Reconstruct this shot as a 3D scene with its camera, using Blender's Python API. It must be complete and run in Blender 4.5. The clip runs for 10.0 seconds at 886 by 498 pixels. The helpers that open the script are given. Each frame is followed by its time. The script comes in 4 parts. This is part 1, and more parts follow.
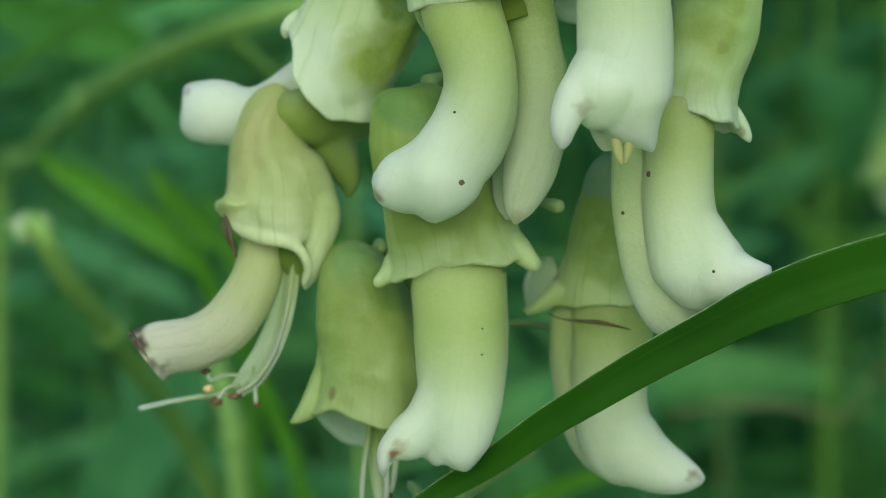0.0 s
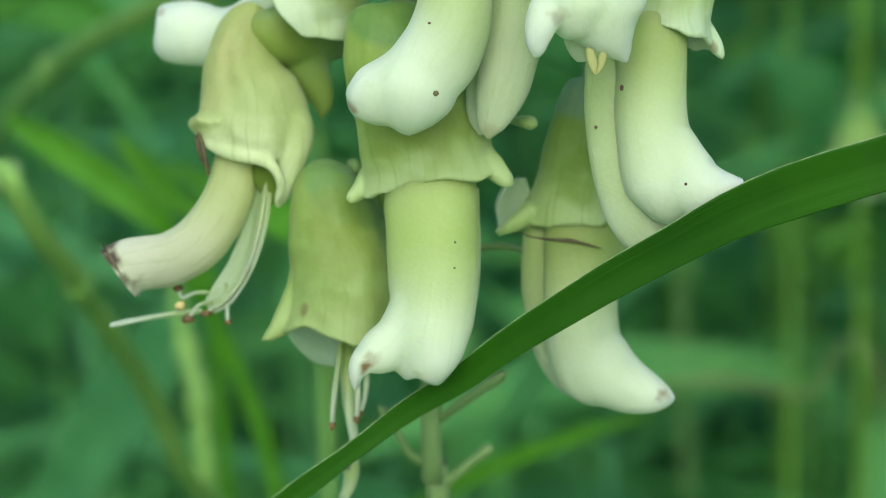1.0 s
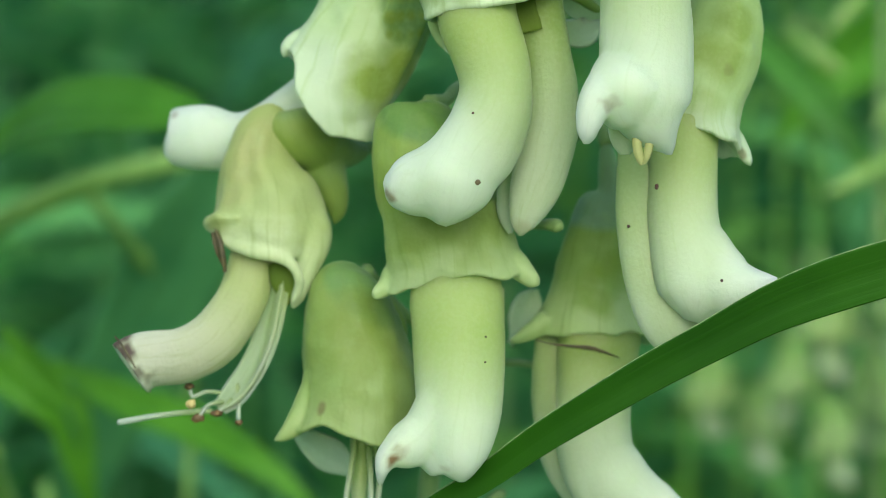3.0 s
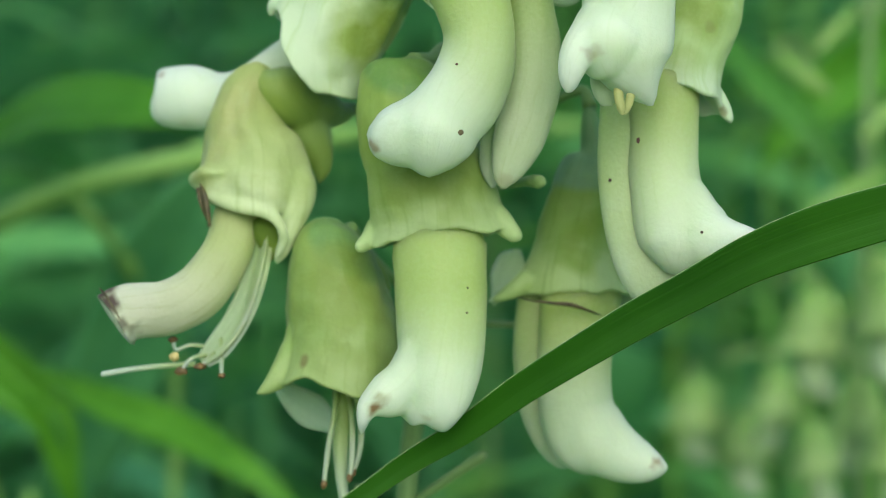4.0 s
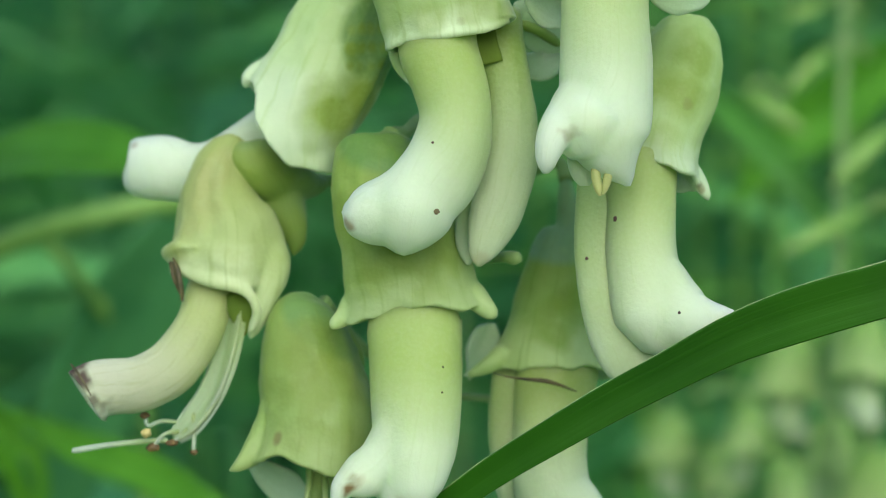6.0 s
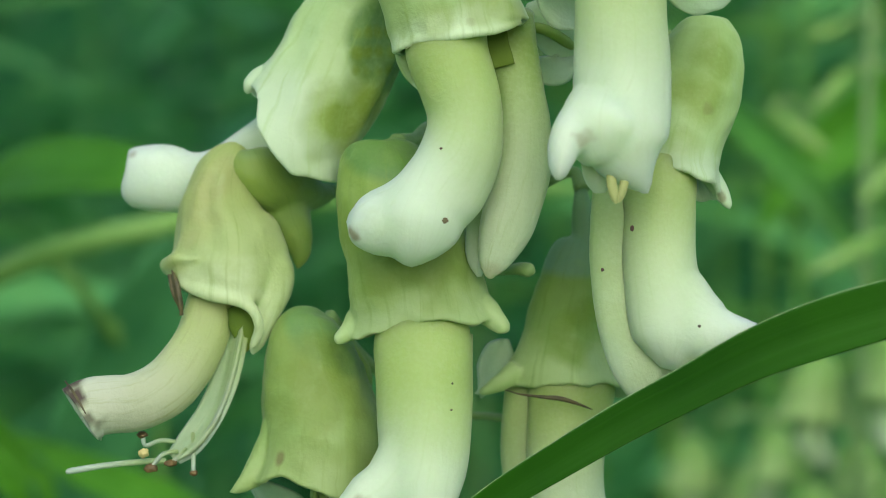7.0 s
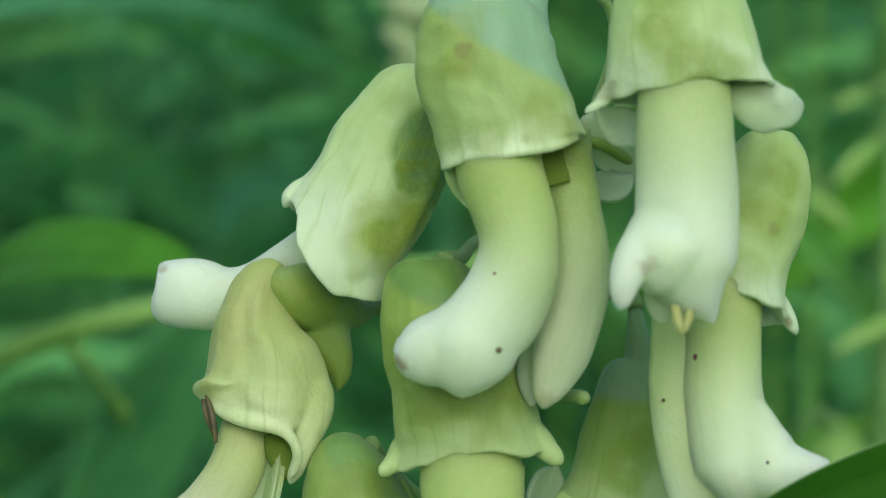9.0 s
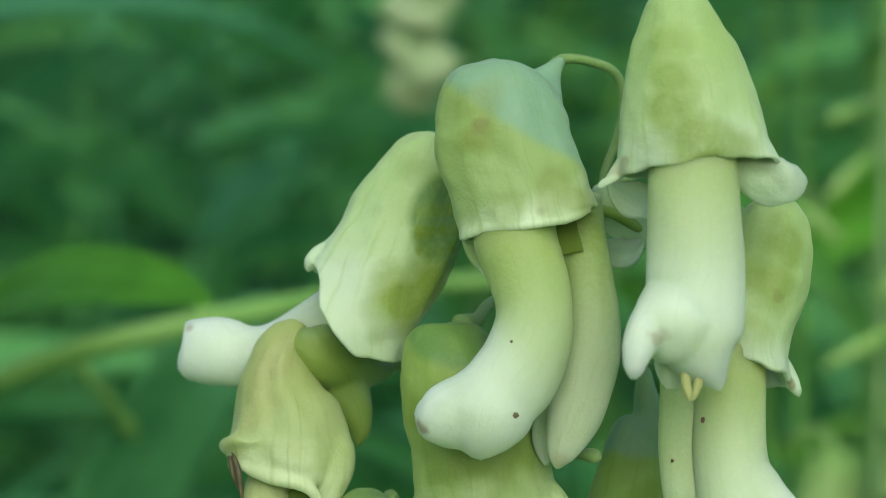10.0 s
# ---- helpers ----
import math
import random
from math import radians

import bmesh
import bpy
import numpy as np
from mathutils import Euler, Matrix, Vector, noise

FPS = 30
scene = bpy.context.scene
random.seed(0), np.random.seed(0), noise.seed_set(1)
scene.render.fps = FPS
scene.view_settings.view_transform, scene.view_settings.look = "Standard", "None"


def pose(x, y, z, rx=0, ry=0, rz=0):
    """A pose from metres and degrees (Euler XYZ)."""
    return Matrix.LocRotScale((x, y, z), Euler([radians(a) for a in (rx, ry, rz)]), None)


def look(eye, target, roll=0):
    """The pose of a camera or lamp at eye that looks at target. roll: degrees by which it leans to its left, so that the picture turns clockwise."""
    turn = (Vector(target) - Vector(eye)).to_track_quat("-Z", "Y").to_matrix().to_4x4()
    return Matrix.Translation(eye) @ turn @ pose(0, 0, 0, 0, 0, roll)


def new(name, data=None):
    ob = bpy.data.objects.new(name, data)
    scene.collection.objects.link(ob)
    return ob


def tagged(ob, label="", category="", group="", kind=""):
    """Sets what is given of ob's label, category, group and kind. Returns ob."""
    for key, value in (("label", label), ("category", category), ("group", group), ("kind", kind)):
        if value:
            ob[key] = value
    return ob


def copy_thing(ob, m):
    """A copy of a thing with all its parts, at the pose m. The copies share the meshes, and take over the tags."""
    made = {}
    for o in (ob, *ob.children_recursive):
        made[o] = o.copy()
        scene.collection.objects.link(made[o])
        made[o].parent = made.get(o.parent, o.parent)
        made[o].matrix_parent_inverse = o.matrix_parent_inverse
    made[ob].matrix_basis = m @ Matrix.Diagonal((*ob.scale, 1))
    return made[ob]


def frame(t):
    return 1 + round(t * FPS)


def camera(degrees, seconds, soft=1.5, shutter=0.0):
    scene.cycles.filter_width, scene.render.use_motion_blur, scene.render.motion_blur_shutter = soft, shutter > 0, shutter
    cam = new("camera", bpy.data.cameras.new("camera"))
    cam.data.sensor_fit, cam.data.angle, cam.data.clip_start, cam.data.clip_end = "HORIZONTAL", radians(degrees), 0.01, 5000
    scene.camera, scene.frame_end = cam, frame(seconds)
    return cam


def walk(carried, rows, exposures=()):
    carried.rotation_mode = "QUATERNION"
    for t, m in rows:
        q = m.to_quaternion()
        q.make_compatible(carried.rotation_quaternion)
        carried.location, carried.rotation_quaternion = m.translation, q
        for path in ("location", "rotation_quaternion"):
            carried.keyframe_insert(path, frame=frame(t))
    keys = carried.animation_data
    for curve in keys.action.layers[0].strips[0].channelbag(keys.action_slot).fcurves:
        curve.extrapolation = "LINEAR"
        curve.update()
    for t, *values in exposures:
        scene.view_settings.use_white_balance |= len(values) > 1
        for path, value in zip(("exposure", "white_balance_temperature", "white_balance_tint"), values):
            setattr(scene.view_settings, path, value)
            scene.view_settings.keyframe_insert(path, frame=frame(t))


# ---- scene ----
# ---- camera ----
cam = camera(22.18, 10.0, soft=0.6)
cam.data.dof.use_dof = True
cam.data.dof.focus_distance = 0.123
cam.data.dof.aperture_fstop = 46
walk(cam, [
    (0.0, pose(0.01388, -0.12808, 0.62369, 80.863, 2.272, 6.618)),
    (0.5, pose(0.01317, -0.12958, 0.62064, 80.799, 1.889, 6.285)),
    (1.0, pose(0.01328, -0.12938, 0.61846, 81.064, 1.687, 5.765)),
    (1.5, pose(0.01304, -0.12572, 0.61626, 82.177, 1.134, 5.350)),
    (2.0, pose(0.00980, -0.12362, 0.61381, 84.538, 0.864, 3.833)),
    (2.2, pose(0.00682, -0.12350, 0.61373, 85.730, 0.237, 3.650)),
    (3.3, pose(-0.00207, -0.13240, 0.60544, 89.039, -0.469, -0.286)),
    (3.5, pose(-0.00225, -0.13144, 0.60498, 89.432, -0.617, -0.127)),
    (4.0, pose(-0.00058, -0.13189, 0.60157, 89.843, -0.962, 0.050)),
    (4.5, pose(0.00000, -0.13333, 0.60000, 90.000, -1.105, 0.000)),
    (5.0, pose(0.00077, -0.13341, 0.60086, 90.336, -1.155, 0.024)),
    (5.5, pose(-0.00097, -0.13232, 0.60427, 90.092, -1.086, -0.654)),
    (6.0, pose(-0.00090, -0.13081, 0.60521, 90.204, -1.154, -0.689)),
    (6.2, pose(-0.00095, -0.13038, 0.60463, 90.178, -1.135, -0.559)),
    (7.5, pose(0.00038, -0.12151, 0.60422, 91.617, -1.133, 0.118)),
    (8.0, pose(-0.00015, -0.11893, 0.60593, 91.977, -1.188, 0.303)),
    (8.5, pose(-0.00127, -0.11808, 0.60636, 92.167, -1.104, 0.105)),
    (9.0, pose(-0.00307, -0.11887, 0.60860, 92.069, -1.280, -0.240)),
    (9.5, pose(-0.00462, -0.12008, 0.61086, 91.645, -1.074, -0.433)),
    (10.0, pose(-0.00485, -0.12407, 0.61282, 91.665, -1.299, -0.563)),
], exposures=[(0.0, 0.18), (1.0, 0.62), (2.0, 0.66), (3.5, 0.5), (5.0, 0.6), (6.0, 0.52), (7.5, 0.42), (10.0, 0.36)])

# ---- light: bright overcast sky over a shaded meadow ----
world = bpy.data.worlds.new("world")
scene.world = world
world.use_nodes = True
_wn = world.node_tree.nodes
_sky = _wn.new("ShaderNodeTexSky")
_sky.sky_type, _sky.sun_disc = "NISHITA", False
_sky.sun_elevation, _sky.sun_rotation = radians(32), radians(175)
_sky.dust_density = 2.2
world.node_tree.links.new(_sky.outputs[0], _wn["Background"].inputs[0])
_wn["Background"].inputs[1].default_value = 0.14
sun = new("sun", bpy.data.lights.new("sun", "SUN"))
sun.data.energy, sun.data.angle, sun.data.color = 1.15, radians(80), (0.88, 1.0, 0.97)
sun.matrix_world = look((0.1, -1.0, 1.23), (0, 0, 0.6))

MM = 0.001
O = Vector((0, 0, 0.6))  # middle of the flower spike, in metres; its shapes below are in millimetres from here


# ---- materials ----
def start_material(name, rough=0.5):
    m = bpy.data.materials.new(name)
    m.use_nodes = True
    n, l = m.node_tree.nodes, m.node_tree.links
    b = n["Principled BSDF"]
    b.inputs["Roughness"].default_value = rough
    return m, n, l, b


def mix(n, l, fac, a, b, blend="MIX"):
    x = n.new("ShaderNodeMix")
    x.data_type, x.blend_type = "RGBA", blend
    for key, v in ((0, fac), (6, a), (7, b)):
        if isinstance(v, (int, float)):
            x.inputs[key].default_value = v
        elif isinstance(v, tuple):
            x.inputs[key].default_value = (*v, 1)
        else:
            l.new(v, x.inputs[key])
    return x.outputs[2]


def ramp(n, l, v, a, b):
    x = n.new("ShaderNodeMapRange")
    l.new(v, x.inputs[0])
    x.inputs[1].default_value, x.inputs[2].default_value = a, b
    x.interpolation_type = "SMOOTHSTEP"
    return x.outputs[0]


def noise_tex(n, l, vec, scale, detail=3, rough=0.55):
    x = n.new("ShaderNodeTexNoise")
    l.new(vec, x.inputs["Vector"])
    x.inputs["Scale"].default_value, x.inputs["Detail"].default_value, x.inputs["Roughness"].default_value = scale, detail, rough
    return x.outputs[0]


def stretched(n, l, vec, scale):
    x = n.new("ShaderNodeMapping")
    l.new(vec, x.inputs[0])
    x.inputs["Scale"].default_value = scale
    return x.outputs[0]


def petal_material(name, base, tip, blotch, vein, ends=(0.1, 0.9), rough=0.5, body=0.6, streak=0.25, blotches=0.5, back=None, lump=0.25, grain=0.1, pale=0.0, thin=0.0, stain=(0.12, 0.075, 0.03), deep=None, rim=None):
    """Soft plant tissue: a change of colour along its length, veins along it, blotches, a downy grain."""
    m, n, l, b = start_material(name, rough)
    at = n.new("ShaderNodeAttribute")
    at.attribute_name = "flow"
    sep = n.new("ShaderNodeSeparateXYZ")
    l.new(at.outputs["Vector"], sep.inputs[0])
    geo = n.new("ShaderNodeTexCoord")
    mm_pos = stretched(n, l, geo.outputs["Object"], (1000, 1000, 1000))
    big = noise_tex(n, l, mm_pos, 0.16, 3)
    fine = noise_tex(n, l, mm_pos, 4.0, 4)
    wob = n.new("ShaderNodeVectorMath")
    wob.operation = "MULTIPLY_ADD"
    wobble = n.new("ShaderNodeTexNoise")
    l.new(mm_pos, wobble.inputs["Vector"])
    wobble.inputs["Scale"].default_value = 0.5
    l.new(wobble.outputs["Color"], wob.inputs[0])
    wob.inputs[1].default_value = (0.5, 0.5, 0.0)
    l.new(at.outputs["Vector"], wob.inputs[2])
    lines = noise_tex(n, l, stretched(n, l, wob.outputs[0], (1.5, 0.12, 0.0)), 1.6, 4, 0.65)
    mottle = noise_tex(n, l, mm_pos, 0.75, 4, 0.6)
    col = mix(n, l, ramp(n, l, sep.outputs[2], *ends), base, tip)
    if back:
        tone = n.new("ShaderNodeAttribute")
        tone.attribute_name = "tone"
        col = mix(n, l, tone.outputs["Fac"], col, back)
    # hem colour: its own pale margin, plus painted sky light on the curl
    if rim:
        hem = n.new("ShaderNodeMath")
        hem.operation = "MULTIPLY_ADD"
        l.new(mottle, hem.inputs[0])
        hem.inputs[1].default_value = 0.16
        l.new(sep.outputs[2], hem.inputs[2])
        col = mix(n, l, ramp(n, l, hem.outputs[0], 0.87, 1.02), col, rim)
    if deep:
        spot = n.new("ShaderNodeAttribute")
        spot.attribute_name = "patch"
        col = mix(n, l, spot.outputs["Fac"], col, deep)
    f = n.new("ShaderNodeMath")
    f.operation = "MULTIPLY"
    l.new(ramp(n, l, big, 0.45, 0.72), f.inputs[0])
    f.inputs[1].default_value = blotches
    col = mix(n, l, f.outputs[0], col, blotch)
    g = n.new("ShaderNodeMath")
    g.operation = "MULTIPLY"
    l.new(ramp(n, l, lines, 0.5, 0.75), g.inputs[0])
    g.inputs[1].default_value = streak
    col = mix(n, l, g.outputs[0], col, vein)
    k = n.new("ShaderNodeMath")
    k.operation = "MULTIPLY"
    l.new(ramp(n, l, mottle, 0.5, 0.78), k.inputs[0])
    k.inputs[1].default_value = pale
    col = mix(n, l, k.outputs[0], col, tuple(min(1, c * 1.12) for c in tip))
    h = n.new("ShaderNodeMath")
    h.operation = "MULTIPLY"
    l.new(ramp(n, l, fine, 0.35, 0.8), h.inputs[0])
    h.inputs[1].default_value = grain
    col = mix(n, l, h.outputs[0], col, tuple(min(1, c * 1.35) for c in tip))
    mark = n.new("ShaderNodeAttribute")
    mark.attribute_name = "stain"
    col = mix(n, l, mark.outputs["Fac"], col, stain)
    l.new(col, b.inputs["Base Color"])
    b.inputs["Subsurface Weight"].default_value = body
    b.inputs["Subsurface Radius"].default_value = (1.0, 1.0, 0.8)
    b.inputs["Subsurface Scale"].default_value = 0.0035
    b.inputs["Sheen Weight"].default_value = 0.06
    b.inputs["Sheen Roughness"].default_value = 0.4
    b.inputs["Specular IOR Level"].default_value = 0.3
    add = n.new("ShaderNodeMath")
    add.operation = "MULTIPLY_ADD"
    l.new(lines, add.inputs[0])
    add.inputs[1].default_value = 0.8
    l.new(fine, add.inputs[2])
    crease = n.new("ShaderNodeMath")
    crease.operation = "MULTIPLY_ADD"
    l.new(mottle, crease.inputs[0])
    crease.inputs[1].default_value = 0.35
    l.new(add.outputs[0], crease.inputs[2])
    add = crease
    bump = n.new("ShaderNodeBump")
    bump.inputs["Strength"].default_value, bump.inputs["Distance"].default_value = lump, 0.00018
    rr = n.new("ShaderNodeMapRange")
    l.new(mottle, rr.inputs[0])
    rr.inputs[3].default_value, rr.inputs[4].default_value = rough + 0.15, rough - 0.18
    l.new(rr.outputs[0], b.inputs["Roughness"])
    l.new(add.outputs[0], bump.inputs["Height"])
    l.new(bump.outputs[0], b.inputs["Normal"])
    if thin:
        tr = n.new("ShaderNodeBsdfTranslucent")
        l.new(col, tr.inputs[0])
        ms = n.new("ShaderNodeMixShader")
        ms.inputs[0].default_value = thin
        l.new(b.outputs[0], ms.inputs[1])
        l.new(tr.outputs[0], ms.inputs[2])
        l.new(ms.outputs[0], n["Material Output"].inputs[0])
    return m


def leaf_material(name, dark, light, rough=0.45, thin=0.3, ribs=0.5, lump=0.4):
    """Leaves and grass: ribs along the length, island-to-island variety, some light let through."""
    m, n, l, b = start_material(name, rough)
    at = n.new("ShaderNodeAttribute")
    at.attribute_name = "flow"
    geo = n.new("ShaderNodeNewGeometry")
    oi = n.new("ShaderNodeObjectInfo")
    tc = n.new("ShaderNodeTexCoord")
    mm_pos = stretched(n, l, tc.outputs["Object"], (1000, 1000, 1000))
    b.inputs["Specular IOR Level"].default_value = 0.25
    rib = noise_tex(n, l, stretched(n, l, at.outputs["Vector"], (2.6, 0.02, 0.0)), 1.7, 3, 0.6)
    patch = noise_tex(n, l, mm_pos, 0.12, 3)
    col = mix(n, l, ramp(n, l, patch, 0.3, 0.7), dark, light)
    isl = mix(n, l, geo.outputs["Random Per Island"], (0.5, 0.6, 0.72), (1.45, 1.22, 0.7))
    col = mix(n, l, 1.0, col, isl, "MULTIPLY")
    f = n.new("ShaderNodeMath")
    f.operation = "MULTIPLY"
    l.new(ramp(n, l, rib, 0.42, 0.7), f.inputs[0])
    f.inputs[1].default_value = ribs
    col = mix(n, l, f.outputs[0], col, tuple(c * 1.55 for c in light))
    l.new(col, b.inputs["Base Color"])
    bump = n.new("ShaderNodeBump")
    bump.inputs["Strength"].default_value, bump.inputs["Distance"].default_value = lump, 0.0002
    l.new(rib, bump.inputs["Height"])
    l.new(bump.outputs[0], b.inputs["Normal"])
    if thin:
        tr = n.new("ShaderNodeBsdfTranslucent")
        l.new(col, tr.inputs[0])
        ms = n.new("ShaderNodeMixShader")
        ms.inputs[0].default_value = thin
        l.new(b.outputs[0], ms.inputs[1])
        l.new(tr.outputs[0], ms.inputs[2])
        l.new(ms.outputs[0], n["Material Output"].inputs[0])
    return m


def plain_material(name, a, b2, rough=0.6, scale=2.0):
    m, n, l, b = start_material(name, rough)
    tc = n.new("ShaderNodeTexCoord")
    t = noise_tex(n, l, stretched(n, l, tc.outputs["Object"], (1000, 1000, 1000)), scale, 4)
    l.new(mix(n, l, ramp(n, l, t, 0.3, 0.7), a, b2), b.inputs["Base Color"])
    bump = n.new("ShaderNodeBump")
    bump.inputs["Strength"].default_value, bump.inputs["Distance"].default_value = 0.5, 0.0002
    l.new(t, bump.inputs["Height"])
    l.new(bump.outputs[0], b.inputs["Normal"])
    return m


CALYX_SKIN = dict(ends=(0.4, 1.0), streak=0.45, blotches=0.3, body=0.3, pale=0.25, lump=0.2, grain=0.06, thin=0.05)
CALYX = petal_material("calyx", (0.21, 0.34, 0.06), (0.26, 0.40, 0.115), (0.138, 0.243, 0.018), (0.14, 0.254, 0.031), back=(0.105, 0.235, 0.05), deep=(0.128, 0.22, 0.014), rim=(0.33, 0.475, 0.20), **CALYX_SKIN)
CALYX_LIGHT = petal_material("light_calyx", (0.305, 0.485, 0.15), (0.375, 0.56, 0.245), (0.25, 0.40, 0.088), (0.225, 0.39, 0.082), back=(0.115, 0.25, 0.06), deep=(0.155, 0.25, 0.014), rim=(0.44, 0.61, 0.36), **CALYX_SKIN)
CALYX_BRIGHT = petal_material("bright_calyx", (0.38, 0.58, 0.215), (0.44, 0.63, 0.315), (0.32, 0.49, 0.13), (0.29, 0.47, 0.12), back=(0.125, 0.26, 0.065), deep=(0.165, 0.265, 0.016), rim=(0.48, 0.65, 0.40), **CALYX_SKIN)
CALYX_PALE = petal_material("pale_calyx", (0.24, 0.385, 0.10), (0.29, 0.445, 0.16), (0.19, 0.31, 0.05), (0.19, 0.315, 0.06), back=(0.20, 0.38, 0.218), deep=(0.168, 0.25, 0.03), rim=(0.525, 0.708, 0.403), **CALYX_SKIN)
CALYX_OLD = petal_material("fading_calyx", (0.31, 0.40, 0.12), (0.35, 0.475, 0.185), (0.215, 0.305, 0.06), (0.195, 0.295, 0.06), back=(0.143, 0.275, 0.052), deep=(0.315, 0.365, 0.125), rim=(0.525, 0.671, 0.364), **CALYX_SKIN)
CALYX_LOW = petal_material("lower_calyx", (0.185, 0.335, 0.056), (0.23, 0.39, 0.10), (0.135, 0.262, 0.018), (0.13, 0.262, 0.026), back=(0.165, 0.335, 0.175), deep=(0.14, 0.272, 0.013), rim=(0.356, 0.537, 0.208), **CALYX_SKIN)
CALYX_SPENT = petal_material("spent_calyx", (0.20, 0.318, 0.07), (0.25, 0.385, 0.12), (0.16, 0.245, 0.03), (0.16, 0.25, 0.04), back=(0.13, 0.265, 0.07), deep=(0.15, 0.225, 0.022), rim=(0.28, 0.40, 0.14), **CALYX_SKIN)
CALYX_GREEN = petal_material("calyx_back", (0.135, 0.255, 0.055), (0.175, 0.27, 0.045), (0.20, 0.33, 0.16), (0.085, 0.18, 0.025), streak=0.5, blotches=0.8, body=0.3, pale=0.2, lump=0.25, grain=0.05)
# dark colour that stands in for the shade inside calyx mouths
HOLLOW = petal_material("recess_shade", (0.07, 0.13, 0.01), (0.09, 0.155, 0.014), (0.06, 0.11, 0.01), (0.05, 0.10, 0.01), rough=0.8, body=0.0, pale=0.0, grain=0.0)
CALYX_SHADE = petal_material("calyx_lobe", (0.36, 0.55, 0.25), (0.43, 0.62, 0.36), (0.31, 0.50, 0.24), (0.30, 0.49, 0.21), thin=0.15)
BANNER = petal_material("banner_petal", (0.30, 0.43, 0.115), (0.56, 0.70, 0.54), (0.39, 0.53, 0.21), (0.28, 0.42, 0.12), ends=(0.18, 1.0), streak=0.16, blotches=0.3, body=0.9, lump=0.18, grain=0.05, stain=(0.184, 0.11, 0.046), thin=0.12)
BANNER_OLD = petal_material("fading_banner", (0.342, 0.456, 0.14), (0.497, 0.567, 0.391), (0.377, 0.456, 0.205), (0.257, 0.316, 0.102), ends=(0.2, 1.0), streak=0.6, blotches=0.3, grain=0.04, stain=(0.056, 0.033, 0.026))
KEEL = petal_material("keel_petal", (0.275, 0.40, 0.135), (0.39, 0.51, 0.34), (0.30, 0.415, 0.155), (0.23, 0.345, 0.10), streak=0.25)
KEEL_WARM = petal_material("folded_petal", (0.185, 0.30, 0.055), (0.40, 0.51, 0.33), (0.28, 0.38, 0.15), (0.225, 0.32, 0.10), ends=(0.1, 0.85), streak=0.4, blotches=0.4, stain=(0.2, 0.12, 0.05))
GREYKEEL = petal_material("inner_petal", (0.23, 0.335, 0.12), (0.31, 0.43, 0.22), (0.22, 0.31, 0.11), (0.17, 0.25, 0.08), streak=0.5)
STALK = petal_material("stalk", (0.16, 0.29, 0.08), (0.24, 0.38, 0.13), (0.13, 0.24, 0.07), (0.11, 0.21, 0.06), body=0.15)
STEM = petal_material("stem", (0.13, 0.25, 0.08), (0.16, 0.29, 0.10), (0.10, 0.19, 0.06), (0.21, 0.34, 0.13), body=0.1)
ANTHER_PALE = petal_material("pale_anther", (0.24, 0.29, 0.09), (0.31, 0.34, 0.12), (0.36, 0.42, 0.12), (0.30, 0.36, 0.10), body=0.3)
ANTHER = plain_material("anther", (0.07, 0.045, 0.015), (0.17, 0.11, 0.035))
POLLEN = plain_material("pollen", (0.60, 0.52, 0.22), (0.46, 0.40, 0.15))
SPECK = plain_material("speck", (0.02, 0.012, 0.01), (0.08, 0.03, 0.02))
WITHERED = plain_material("withered", (0.035, 0.034, 0.010), (0.10, 0.086, 0.03), scale=1.2)
GRASS = leaf_material("grass_blade", (0.010, 0.082, 0.001), (0.018, 0.118, 0.002), rough=0.68, thin=0.2, ribs=0.08, lump=0.2)
MARGIN = plain_material("pale_margin", (0.16, 0.30, 0.10), (0.28, 0.40, 0.18), 0.5, 3.0)
LEAF = leaf_material("green_leaf", (0.04, 0.195, 0.034), (0.07, 0.285, 0.046), thin=0.35)
BRIGHT_LEAF = leaf_material("bright_leaf", (0.06, 0.26, 0.02), (0.10, 0.36, 0.035), thin=0.4)
MID_LEAF = leaf_material("sunlit_leaf", (0.042, 0.2, 0.016), (0.07, 0.28, 0.028), thin=0.35)
BLUE_LEAF = leaf_material("bluish_leaf", (0.04, 0.20, 0.09), (0.07, 0.28, 0.12), thin=0.3)
# paler and bluer than the near leaves: distance haze mixed into the colour
FAR_LEAF = leaf_material("hazy_undergrowth_leaf", (0.075, 0.325, 0.145), (0.155, 0.47, 0.205), thin=0.45)
PATCH_LEAF = leaf_material("weed_leaf", (0.10, 0.31, 0.06), (0.17, 0.42, 0.10), thin=0.4)
PALE_STEM = leaf_material("pale_stem", (0.12, 0.30, 0.08), (0.18, 0.38, 0.11), thin=0.0)
DRY = leaf_material("dry_stalk", (0.09, 0.14, 0.06), (0.13, 0.18, 0.08), thin=0.0)
SOIL = plain_material("soil", (0.038, 0.15, 0.05), (0.055, 0.20, 0.068), 0.9, 0.02)
PALE_BLOOM = petal_material("pale_blossom", (0.23, 0.34, 0.15), (0.28, 0.37, 0.19), (0.22, 0.33, 0.14), (0.2, 0.31, 0.13))
FAR_BANNER = petal_material("distant_petal", (0.16, 0.32, 0.10), (0.33, 0.44, 0.27), (0.22, 0.36, 0.12), (0.2, 0.34, 0.1))
FAR_CALYX = petal_material("distant_calyx", (0.155, 0.335, 0.06), (0.235, 0.40, 0.115), (0.13, 0.29, 0.05), (0.135, 0.29, 0.045))


